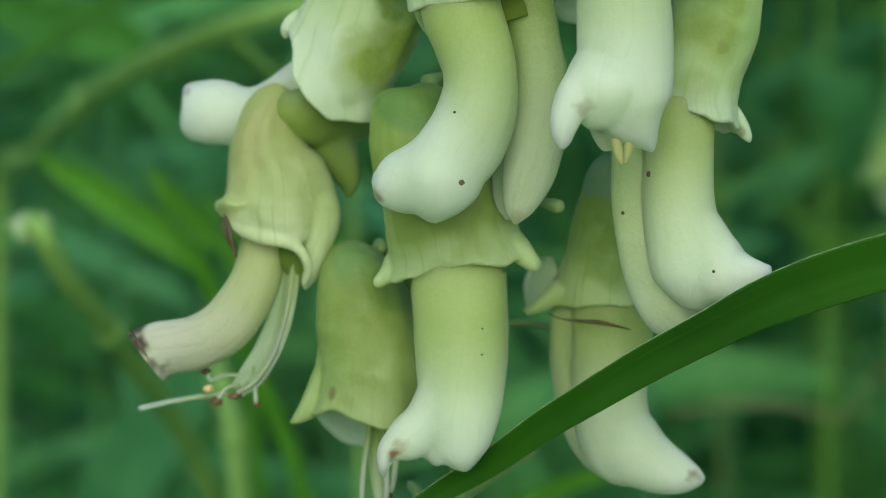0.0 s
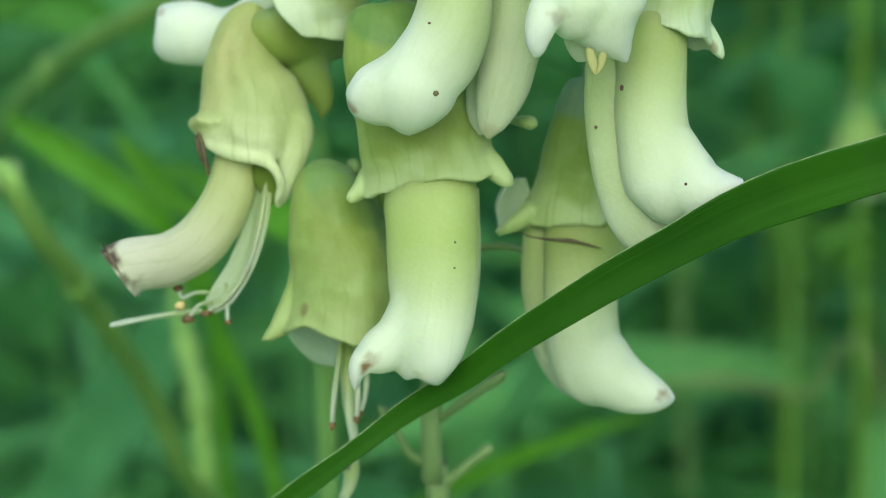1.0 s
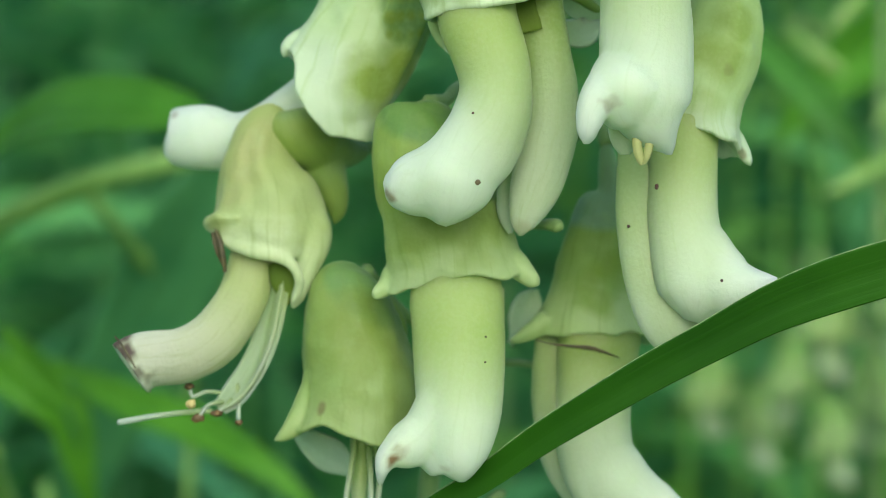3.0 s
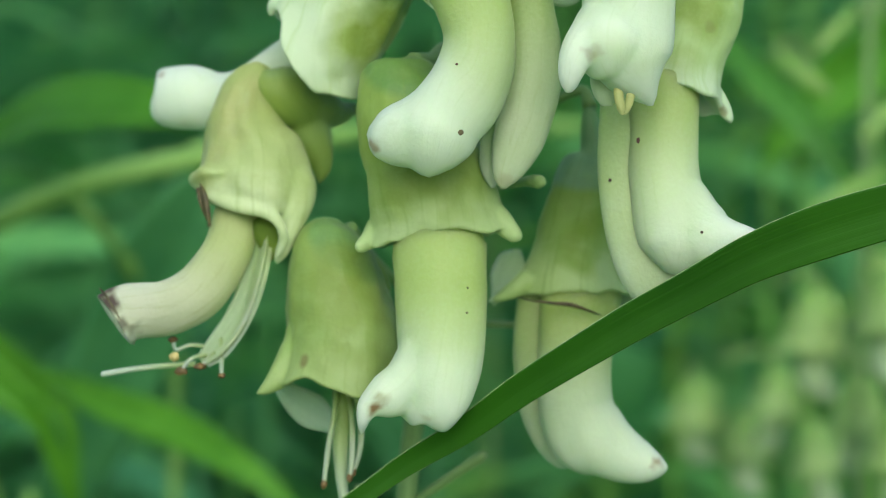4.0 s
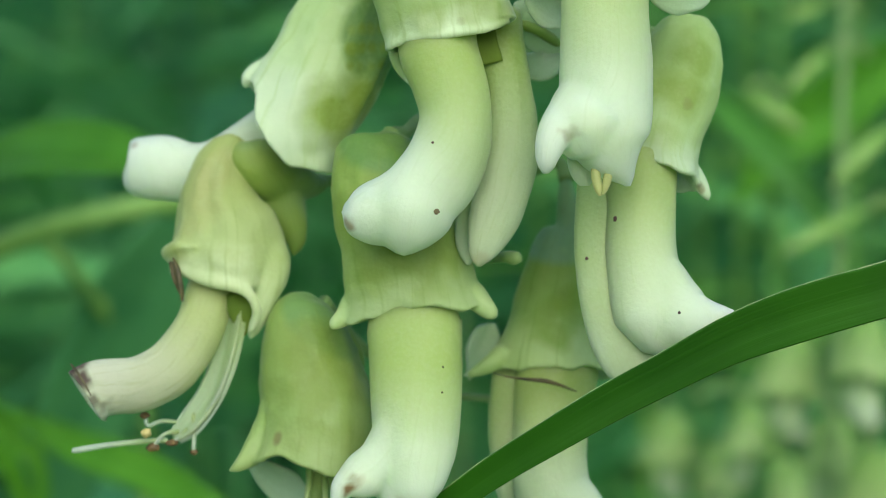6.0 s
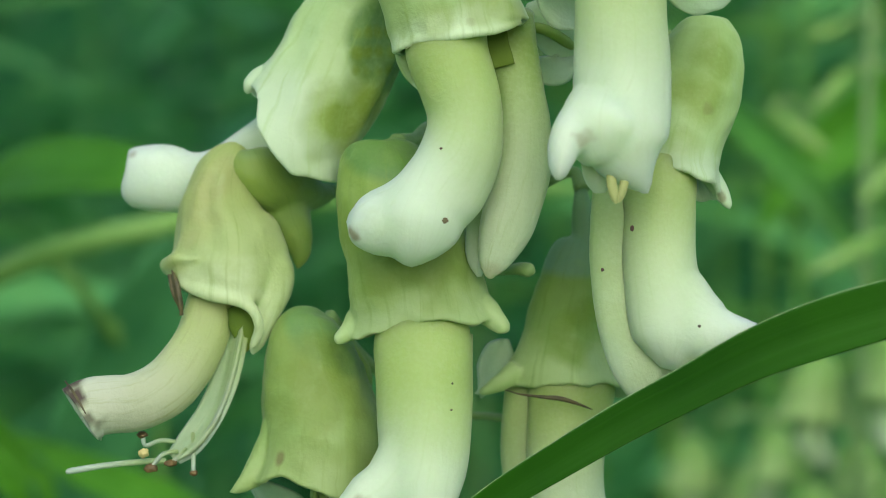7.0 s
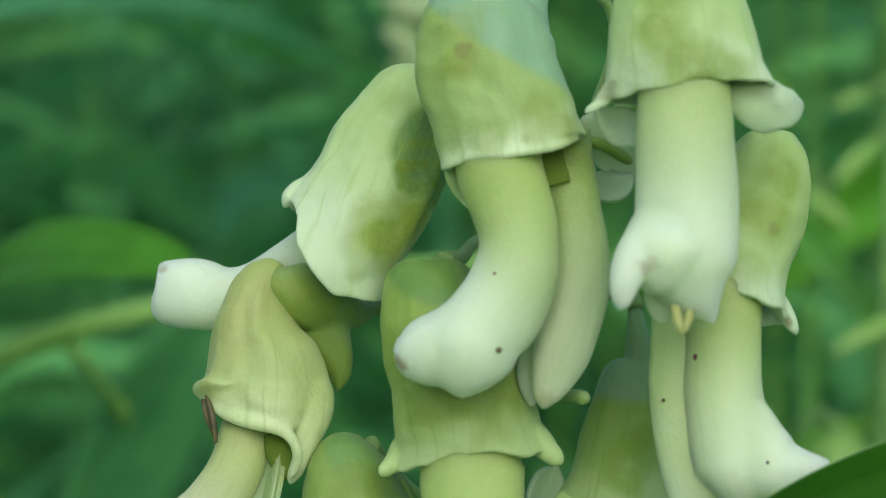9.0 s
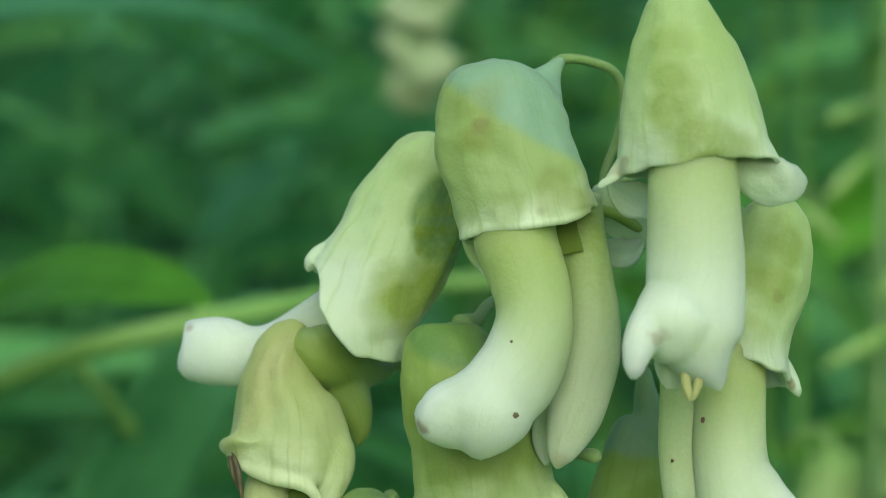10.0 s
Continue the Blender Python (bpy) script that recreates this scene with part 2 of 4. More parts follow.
# ---- shapes ----
def curve_through(st, n):
    """n rows along a smooth curve through the stations."""
    st = np.array(st, float)
    d = np.r_[0, np.cumsum(np.sqrt(np.linalg.norm(np.diff(st[:, :3], axis=0), axis=1)) + 1e-6)]
    m = np.empty_like(st)
    m[1:-1] = (st[2:] - st[:-2]) / (d[2:] - d[:-2])[:, None]
    m[0], m[-1] = (st[1] - st[0]) / (d[1] - d[0]), (st[-1] - st[-2]) / (d[-1] - d[-2])
    out = []
    for u in np.linspace(0, d[-1], n):
        k = min(max(np.searchsorted(d, u) - 1, 0), len(d) - 2)
        h = d[k + 1] - d[k]
        s = (u - d[k]) / h
        out.append((2 * s**3 - 3 * s**2 + 1) * st[k] + (s**3 - 2 * s**2 + s) * h * m[k] + (-2 * s**3 + 3 * s**2) * st[k + 1] + (s**3 - s**2) * h * m[k + 1])
    return np.array(out)


def finish(name, verts, faces, flow, tone, material, parent=None, thick=0.0, smooth=True, stains=(), patches=()):
    me = bpy.data.meshes.new(name)
    me.from_pydata([tuple(v) for v in verts], [], faces)
    a = me.attributes.new("flow", "FLOAT_VECTOR", "POINT")
    a.data.foreach_set("vector", np.asarray(flow, np.float32).ravel())
    for key, spots, rag, fade in (("stain", stains, 2.2, 2.2), ("patch", patches, 0.7, 1.7)):
        if spots:
            mark = []
            for v in verts:
                q = (Vector(v) - O) / MM
                w = 0.0
                for x, y, z, r, depth in spots:
                    d = (q - Vector((x, y, z))).length / r + 0.45 * noise.noise(q * rag)
                    w = max(w, depth * min(1.0, max(0.0, fade * (1 - d))))
                mark.append(w)
            a = me.attributes.new(key, "FLOAT", "POINT")
            a.data.foreach_set("value", np.array(mark, np.float32))
    a = me.attributes.new("tone", "FLOAT", "POINT")
    a.data.foreach_set("value", np.asarray(tone, np.float32).ravel())
    bm = bmesh.new()
    bm.from_mesh(me)
    bmesh.ops.recalc_face_normals(bm, faces=bm.faces)
    bm.to_mesh(me)
    bm.free()
    if smooth:
        me.polygons.foreach_set("use_smooth", [True] * len(me.polygons))
    me.materials.append(material)
    ob = new(name, me)
    if parent:
        ob.parent = parent
    if thick:
        s = ob.modifiers.new("thickness", "SOLIDIFY")
        s.thickness, s.offset = thick * MM, -1 if thick > 0 else 1
    return ob


def bell_curve(x, w):
    x = (x + math.pi) % (2 * math.pi) - math.pi
    return math.exp(-((abs(x) / w) ** 2.6))


def loft(name, st, material, parent=None, flat=0.8, rings=40, seg=36, lobes=(), wave=0.0, folds=0.0, edge=0.86, roll=0.0, ridges=(), dent=0.06, close=(True, True), thick=0.0, seed=0, square=2.0, base=None, stains=()):
    """A soft tube along stations (x, depth, z, half width) in mm. lobes: (degrees round the rim, spread, outwards, onwards)
    widen and lengthen its open end; folds: shallow lengthwise pleats; base: the place from which its back colour fades."""
    rows = curve_through(st, rings)
    c, a = rows[:, :3], np.maximum(rows[:, 3], 0.02)
    t = np.gradient(c, axis=0)
    t /= np.linalg.norm(t, axis=1)[:, None]
    along = np.r_[0, np.cumsum(np.linalg.norm(np.diff(c, axis=0), axis=1))]
    rng = random.Random(seed)
    ph = [rng.uniform(0, 6.28) for _ in range(8)]
    verts, flow, tone = [], [], []
    for i in range(rings):
        T = Vector(t[i])
        lat = T.cross(Vector((0, 1, 0))).normalized()
        back = lat.cross(T).normalized()
        s = along[i] / along[-1]
        k = max(0.0, (s - edge) / (1 - edge)) ** 1.4
        sink = max(0.0, (s - 0.5) / 0.5) ** 2
        for j in range(seg):
            th = 2 * math.pi * j / seg
            cs, sn = math.cos(th), math.sin(th)
            e = 2 / square
            px, py = math.copysign(abs(cs) ** e, cs), math.copysign(abs(sn) ** e, sn)
            r = 1 + folds * (math.sin(5 * th + ph[0] + s) + 0.6 * math.sin(9 * th + ph[1] - 2 * s)) * min(1, 2 * s)
            r += 0.02 * math.sin(2 * th + ph[2] + 4 * s) * min(1, s * 4)
            on = 0.0
            out = roll * max(0.0, (s - 0.9) / 0.1) ** 1.3 * (0.7 + 0.5 * math.sin(4 * th + ph[6]))
            for deg, w, amp, *drift in ridges:
                r += amp * bell_curve(th - radians(deg + (drift[0] * s if drift else 0)), radians(w)) * math.sin(math.pi * min(1, s * 1.15)) 
            for deg, w, o_, d_ in lobes:
                g = bell_curve(th - radians(deg), radians(w)) * (k if w < 35 else sink)
                out += o_ * g
                on += d_ * g
            on += wave * k * (math.sin(3 * th + ph[3]) + 0.7 * math.sin(7 * th + ph[4]) + 0.4 * math.sin(13 * th + ph[5]))
            p = Vector(c[i]) + lat * (px * (a[i] * r + out)) + back * (py * (a[i] * flat * r + out)) + T * on
            q = p + (dent * noise.noise_vector(p * 0.45 + Vector((seed, 0, 0))) + 0.4 * dent * noise.noise_vector(p * 1.3 + Vector((0, seed, 0)))) * min(1.0, 1.5 * a[i])
            verts.append(O + q * MM)
            flow.append((th * max(a) , along[i], s))
            tone.append(min(1.0, max(0.0, 1 - (q - Vector(base[:3])).length / base[3]) * 9) if base else 0.0)
    faces = [(i * seg + j, i * seg + (j + 1) % seg, (i + 1) * seg + (j + 1) % seg, (i + 1) * seg + j) for i in range(rings - 1) for j in range(seg)]
    for end, on_ in ((0, close[0]), (rings - 1, close[1])):
        if on_:
            verts.append(O + Vector(c[end]) * MM)
            flow.append((0, along[end], along[end] / along[-1]))
            tone.append(tone[end * seg])
            faces += [(len(verts) - 1, end * seg + j, end * seg + (j + 1) % seg) for j in range(seg)]
    return finish(name, verts, faces, flow, tone, material, parent, thick, stains=stains)


def melt(name, made, spine, material, parent, cell, soft, base=None, stains=(), patches=()):
    """Melts several closed shapes into one skin, and lays the colouring of the spine (x, y, z, along, share, width) over it."""
    bm = bmesh.new()
    for ob in made:
        me = bpy.data.meshes.new_from_object(ob.evaluated_get(bpy.context.evaluated_depsgraph_get()))
        bm.from_mesh(me)
        old = ob.data
        bpy.data.objects.remove(ob)
        bpy.data.meshes.remove(old)
        bpy.data.meshes.remove(me)
    me = bpy.data.meshes.new("tmp")
    bm.to_mesh(me)
    bm.free()
    tmp = new("tmp", me)
    rm = tmp.modifiers.new("melt", "REMESH")
    rm.mode, rm.voxel_size = "VOXEL", cell * MM
    sm = tmp.modifiers.new("soft", "SMOOTH")
    sm.factor, sm.iterations = 0.5, soft
    skin = bpy.data.meshes.new_from_object(tmp.evaluated_get(bpy.context.evaluated_depsgraph_get()))
    n = len(skin.vertices)
    co = np.empty(n * 3)
    skin.vertices.foreach_get("co", co)
    q = (co.reshape(-1, 3) - np.array(O)) / MM
    spine = np.array(spine)
    dist = np.linalg.norm(q[:, None, :] - spine[None, :, :3], axis=2) - 0.8 * spine[None, :, 5]
    w = np.exp(-np.maximum(dist - dist.min(1, keepdims=True), 0) / 0.35)
    w /= w.sum(1, keepdims=True)
    s, a = w @ spine[:, 4], w @ spine[:, 3]
    c = w @ spine[:, :3]
    th = np.arctan2(q[:, 1] - c[:, 1], q[:, 0] - c[:, 0])
    faces = [tuple(p.vertices) for p in skin.polygons]
    bpy.data.objects.remove(tmp)
    bpy.data.meshes.remove(me)
    bpy.data.meshes.remove(skin)
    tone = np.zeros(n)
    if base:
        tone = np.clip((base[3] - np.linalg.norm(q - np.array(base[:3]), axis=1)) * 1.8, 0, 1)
    return finish(name, co.reshape(-1, 3), faces, np.stack([th * 2.5, a, s], 1), tone, material, parent, stains=stains, patches=patches)


def spine_of(st, lo=0.0, hi=1.0):
    rows = curve_through(st, 60)
    d = np.r_[0, np.cumsum(np.linalg.norm(np.diff(rows[:, :3], axis=0), axis=1))]
    return [(*r[:3], dd, lo + (hi - lo) * dd / d[-1], r[3]) for r, dd in zip(rows, d)]


def boot(name, pieces, material, parent=None, flat=0.78, spans=None, cell=0.17, soft=8, seed=0, stains=()):
    """A hooked petal: several soft tubes melted into one skin. spans: which part of its colouring each tube covers."""
    spans = spans or [(0.0, 1.0)] * len(pieces)
    made = [loft("tmp", st, material, flat=flat, seed=seed) for st in pieces]
    spine = [r for st, (lo, hi) in zip(pieces, spans) for r in spine_of(st, lo, hi)]
    return melt(name, made, spine, material, parent, cell, soft, stains=stains)


def cup(name, st, material, parent=None, extras=(), base=None, stains=(), patches=(), cell=0.125, soft=4, extra_flat=0.8, **shape):
    """A calyx: an open bell with its teeth and base melted on."""
    made = [loft("tmp", st, material, rings=56, seg=64, close=(True, False), thick=0.32, **shape)]
    made += [loft("tmp", e, material, flat=extra_flat, rings=28, seg=24, seed=k, dent=0.15) for k, e in enumerate(extras)]
    return melt(name, made, spine_of(st), material, parent, cell, soft, base, stains, patches)


def sheet(name, st, material, parent=None, turn=0.0, fold=0.25, rings=48, across=9, thick=0.15, curl=0.0, ripple=0.0, seed=0, ribs=0.0):
    """A leaf or petal along stations (x, depth, z, half width) in mm, turned about its length by turn degrees; fold: how deep its keel is."""
    rows = curve_through(st, rings)
    c, a = rows[:, :3], np.maximum(rows[:, 3], 0.03)
    t = np.gradient(c, axis=0)
    t /= np.linalg.norm(t, axis=1)[:, None]
    along = np.r_[0, np.cumsum(np.linalg.norm(np.diff(c, axis=0), axis=1))]
    verts, flow = [], []
    for i in range(rings):
        T = Vector(t[i])
        lat = T.cross(Vector((0, 1, 0.02))).normalized()
        back = lat.cross(T).normalized()
        rot = Matrix.Rotation(radians(turn), 3, T)
        lat, back = rot @ lat, rot @ back
        for j in range(across):
            u = 2 * j / (across - 1) - 1
            dip = fold * a[i] * (abs(u) ** 1.3) + curl * a[i] * u * u * u
            dip += ripple * math.sin(along[i] * 0.5 + u * 3 + seed) + ribs * math.cos(u * 16) * a[i]
            p = Vector(c[i]) + lat * (u * a[i]) + back * (-dip)
            verts.append(O + p * MM)
            flow.append((u * a[i] + seed * 3.7, along[i], along[i] / along[-1]))
    faces = [(i * across + j, i * across + j + 1, (i + 1) * across + j + 1, (i + 1) * across + j) for i in range(rings - 1) for j in range(across - 1)]
    return finish(name, verts, faces, flow, [0.0] * len(verts), material, parent, thick)


def strand(name, st, material, parent=None, rings=24, seg=10, seed=0, base=None):
    return loft(name, st, material, parent, flat=1.0, rings=rings, seg=seg, seed=seed, base=base)


def blob(name, at, r, material, parent=None, stretch=(1, 1, 1), seed=0):
    """A small uneven grain."""
    bm = bmesh.new()
    bmesh.ops.create_icosphere(bm, subdivisions=3, radius=1)
    for v in bm.verts:
        v.co *= 1 + 0.35 * noise.noise(v.co * 1.7 + Vector((seed * 5.1, 0, 0)))
        v.co = O + (Vector(at) + Vector([v.co[k] * r * stretch[k] for k in range(3)])) * MM
    me = bpy.data.meshes.new(name)
    bm.to_mesh(me)
    bm.free()
    me.polygons.foreach_set("use_smooth", [True] * len(me.polygons))
    me.materials.append(material)
    ob = new(name, me)
    if parent:
        ob.parent = parent
    return ob


def speck(x, z, r, on, material, parent, seed=0, stretch=(1, 0.25, 1), name="speck"):
    """A flat fleck lying on the front of the mesh `on`, at (x, z)."""
    m = on.data
    best = None
    r, stretch = r * 0.8, (stretch[0], 0.12, stretch[2])
    for p in m.polygons:
        v = (p.center - O) / MM
        d = (v.x - x) ** 2 + (v.z - z) ** 2
        if d < 0.5 and (best is None or v.y < best):
            best = v.y
    if best is None:
        return None
    return blob(name, (x, best, z), r, material, parent, stretch, seed)


def thing(name, label, category, group=""):
    return tagged(new(name), label, category, group)


# ---- ground and undergrowth ----
def ground():
    bm = bmesh.new()
    n = 140
    grid = [[None] * (n + 1) for _ in range(n + 1)]
    for i in range(n + 1):
        for j in range(n + 1):
            x, y = ((2 * i / n - 1) ** 3) * 400, ((2 * j / n - 1) ** 3) * 400
            z = 0.03 * noise.noise(Vector((x * 0.8, y * 0.8, 0))) - 0.03
            far = max(0.0, y - 2.2 + 0.5 * noise.noise(Vector((x * 0.5, 3, 0))))
            z += 2.6 * (1 - math.exp(-far / 1.2)) + 0.25 * noise.noise(Vector((x * 1.5, y * 1.5, z))) * min(1, far)
            grid[i][j] = bm.verts.new((x, y, z))
    for i in range(n):
        for j in range(n):
            bm.faces.new((grid[i][j], grid[i + 1][j], grid[i + 1][j + 1], grid[i][j + 1]))
    me = bpy.data.meshes.new("ground")
    bm.to_mesh(me)
    bm.free()
    me.materials.append(SOIL)
    tagged(new("ground", me), "dark mossy meadow soil under dense green growth", "ground", kind="structure")


ground()


def undergrowth(name, count, near, far, half, low, high, length, width, material, seed, label, upright=0.5, mid=0.0):
    """Leaves of meadow plants in the distance: many folded blades at all angles."""
    rng = random.Random(seed)
    verts, faces, flow, roots = [], [], [], []
    k, w = 9, 3
    for _ in range(count):
        y = near + (far - near) * rng.random() ** 0.8
        x = mid + rng.uniform(-1, 1) * (half + 0.45 * (y - near))
        z = rng.uniform(low, high)
        le, wi = rng.uniform(*length), rng.uniform(*width)
        yaw, lift, droop = rng.uniform(0, 6.28), rng.uniform(-0.4, 1.2) * upright + 0.1, rng.uniform(0.2, 1.3)
        d = Vector((math.cos(yaw) * math.cos(lift), math.sin(yaw) * math.cos(lift) * 0.7, math.sin(lift))).normalized()
        side = d.cross(Vector((rng.uniform(-0.5, 0.5), rng.uniform(-0.6, 0.3), 1))).normalized()
        up = side.cross(d).normalized()
        roots.append((x, y, z))
        base = len(verts)
        for i in range(k):
            s = i / (k - 1)
            hw = wi * (math.sin(math.pi * min(1, s * 0.93 + 0.07)) ** 0.8) + 0.0002
            p = Vector((x, y, z)) + d * (s * le) - Vector((0, 0, 1)) * (droop * le * 0.45 * s * s)
            for j in (-1, 0, 1):
                verts.append(p + side * (j * hw) + up * (abs(j) * hw * 0.35))
                flow.append((j * hw * 1000, s * le * 1000, s))
        faces += [(base + i * w + j, base + i * w + j + 1, base + (i + 1) * w + j + 1, base + (i + 1) * w + j) for i in range(k - 1) for j in range(w - 1)]
    for x, y, z in roots[::6]:
        base = len(verts)
        lean = 0.12 * z * noise.noise(Vector((x * 9, y * 9, 0)))
        for s in (0.0, 0.4, 0.75, 1.0):
            w2 = 0.0022 * (1.25 - s)
            p = Vector((x + lean * (1 - s) ** 2, y + lean * (1 - s), z * s - 0.05 * (1 - s)))
            verts += [p + Vector((-w2, 0, 0)), p + Vector((0, -w2, 0)), p + Vector((w2, 0, 0)), p + Vector((0, w2, 0))]
            flow += [(0, z * s * 1000, s)] * 4
        faces += [(base + i * 4 + j, base + i * 4 + (j + 1) % 4, base + (i + 1) * 4 + (j + 1) % 4, base + (i + 1) * 4 + j) for i in range(3) for j in range(4)]
    ob = finish(name, verts, faces, flow, [0.0] * len(verts), material)
    return tagged(ob, label, "undergrowth", kind="stuff")


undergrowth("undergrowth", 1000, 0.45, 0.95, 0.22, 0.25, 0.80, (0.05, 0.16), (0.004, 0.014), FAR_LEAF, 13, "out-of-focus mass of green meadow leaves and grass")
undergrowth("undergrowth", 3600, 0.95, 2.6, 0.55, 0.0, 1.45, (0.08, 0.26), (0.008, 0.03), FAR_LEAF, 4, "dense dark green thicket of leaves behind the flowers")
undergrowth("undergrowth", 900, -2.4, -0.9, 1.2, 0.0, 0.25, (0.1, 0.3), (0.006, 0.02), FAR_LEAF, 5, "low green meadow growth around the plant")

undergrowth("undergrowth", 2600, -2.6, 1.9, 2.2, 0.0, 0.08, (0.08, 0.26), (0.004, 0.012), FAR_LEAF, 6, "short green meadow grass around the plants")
undergrowth("undergrowth", 260, 0.4, 0.62, 0.06, 0.5, 0.78, (0.02, 0.06), (0.0015, 0.005), PATCH_LEAF, 21, "blurred yellowish green weed leaves beyond the flowers", mid=0.13)

# ---- the flower spike ----
stem = thing("flower_spike", "upright green plant stalk that bears pale hanging flowers", "plant")
strand("stalk", [(-3, 14, -610, 0.9), (-2.47, 13, -35.14, 0.8), (-2.76, 12, -18.91, 0.73), (-2.76, 12, -14.92, 0.69), (-2.32, 11.5, -9.42, 0.69), (-1.01, 11, -2.15, 0.65), (-0.06, 10.5, 5.07, 0.61), (0.37, 10, 10.44, 0.57), (4.49, 9, 15.77, 0.49), (5.69, 8.5, 19, 0.48), (8.01, 8, 22.55, 0.45), (8.75, 8, 27.08, 0.42), (8.96, 8, 35.15, 0.39), (8.96, 8, 46.48, 0.32)], STEM, stem, rings=60, seg=16)
for st in ([(-2.43, 12, -15.2, 0.25), (-1.32, 11.5, -14.23, 0.32), (0.58, 11, -12.84, 0.32), (1.87, 10.5, -11.89, 0.38), (2.27, 10.5, -11.6, 0.14)],
           [(-3.01, 12.5, -20.44, 0.35), (-1.56, 12.5, -19.01, 0.35), (-0.05, 12.5, -17.77, 0.32), (0.77, 12.5, -17.14, 0.39), (1.11, 12.5, -16.87, 0.14)],
           [(-3.32, 12, -17.89, 0.32), (-4.18, 11.4, -17.06, 0.32), (-4.71, 11, -15.84, 0.28), (-5.28, 10.8, -14.82, 0.25), (-5.71, 10.7, -14.09, 0.32), (-5.96, 10.7, -13.76, 0.11)]):
    strand("flower_stub", st, STEM, stem, seed=3)

GROUP = "hanging flowers of the spike"

# wilting flower with an open keel and stamens
f = thing("flower", "wilting cream pea-like flower with curled calyx and bared stamens", "flower", GROUP)
cup("calyx", [(-11.7, 5.7, 12.1, 0.6), (-12.0, 5.6, 11.55, 1.3), (-12.5, 5.5, 10.45, 1.85), (-12.78, 5.3, 9.32, 2.1), (-12.77, 5.1, 8.07, 2.54), (-12.43, 4.9, 6.65, 3.19), (-12.13, 4.7, 5.29, 3.62), (-12.25, 4.5, 4.3, 3.5), (-12.45, 4.4, 3.35, 3.2)], CALYX_OLD, f,
    patches=[(-12.69, 3.6, 10.6, 1.6, 0.8), (-13.33, 3.3, 9.42, 1.8, 0.9), (-13.91, 3.0, 8.2, 1.8, 0.8), (-14.41, 2.8, 6.83, 1.5, 0.7), (-14.9, 3.0, 5.6, 1.2, 0.5), (-12.6, 3.9, 11.2, 1.1, 0.7)], soft=14, flat=0.8, roll=0.0, dent=0.2, wave=0.1, folds=0.02, seed=1,
    extras=[[(-15.3, 3.5, 4.5, 0.15), (-14.66, 2.8, 4.1, 0.3), (-13.59, 2.3, 3.75, 0.42), (-12.45, 2.0, 3.45, 0.45), (-11.33, 1.9, 3.22, 0.42), (-10.6, 1.9, 2.8, 0.36), (-10.16, 1.9, 2.07, 0.34), (-10.24, 2.3, 1.29, 0.3), (-10.55, 2.5, 0.67, 0.2), (-10.75, 2.6, 0.39, 0.07)],
            [(-10.17, 4.4, 5.86, 1.23), (-9.78, 3.9, 4.84, 1.43), (-9.66, 3.5, 3.82, 1.22), (-9.9, 3.3, 2.63, 0.88), (-10.21, 3.2, 1.61, 0.64), (-10.46, 3.1, 0.66, 0.44), (-10.65, 3.1, 0.08, 0.1)]],
    lobes=((180, 50, 0.0, 0.2), (310, 40, 0.0, 0.2), (0, 40, -0.9, 0.6)), ridges=((236, 9, 0.09, 20), (250, 9, -0.09, 20), (266, 10, 0.08, 25), (284, 12, -0.06, 30)))
boot("calyx_back", ([(-6.38, 8.4, 9.67, 0.29), (-7.2, 7.8, 9.51, 0.8), (-8.27, 7, 9.68, 1.36), (-9.51, 6.2, 10.12, 1.76), (-10.6, 5.4, 10.55, 1.7), (-11.5, 5.1, 10.98, 1.25), (-12.1, 5.2, 11.4, 0.65), (-12.5, 5.4, 11.5, 0.12)],
                    [(-9.67, 6.8, 9.65, 1.5), (-9.1, 6.8, 8.24, 1.42), (-8.51, 6.8, 7, 1.07), (-8.24, 6.8, 6.06, 0.69), (-8.31, 6.8, 5.37, 0.35), (-8.4, 6.8, 4.99, 0.09)]), CALYX_GREEN, f, flat=0.7, spans=[(0, 1), (0.4, 0.7)], soft=5, seed=17)
# dark body that paints in the shade of the open mouth
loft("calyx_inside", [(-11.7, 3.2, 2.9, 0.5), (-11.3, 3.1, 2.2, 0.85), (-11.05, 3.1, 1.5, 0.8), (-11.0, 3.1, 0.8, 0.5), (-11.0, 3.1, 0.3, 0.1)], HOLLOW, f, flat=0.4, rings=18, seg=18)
strand("pedicel", [(-7.57, 8, 9.78, 0.49), (-6.03, 9, 9.78, 0.39), (-3.91, 10, 9.64, 0.36), (0.4, 10, 9, 0.36)], STALK, f)
ban = loft("banner", [(-12.82, 4.3, 4.61, 1.243), (-13.1, 3.9, 3.05, 1.373), (-13.45, 3.3, 1.31, 1.503), (-14.13, 2.6, -0.24, 1.594), (-15.37, 1.8, -1.75, 1.654), (-16.96, 1.1, -2.52, 1.644), (-18.35, 0.7, -2.7, 1.644), (-19.08, 0.5, -2.81, 1.674), (-19.53, 0.4, -3.02, 1.704), (-19.88, 0.3, -3.26, 1.704)], BANNER_OLD, f, flat=0.72, seed=3, folds=0.012, square=2.2, rings=56, close=(True, False), thick=0.3,
           stains=[(-20.44, 0, -1.69, 0.952, 1), (-19.94, -0.6, -2.41, 0.752, 1), (-19.31, -0.6, -3.49, 0.551, 0.8), (-18.45, -0.8, -3.9, 0.702, 0.6)])
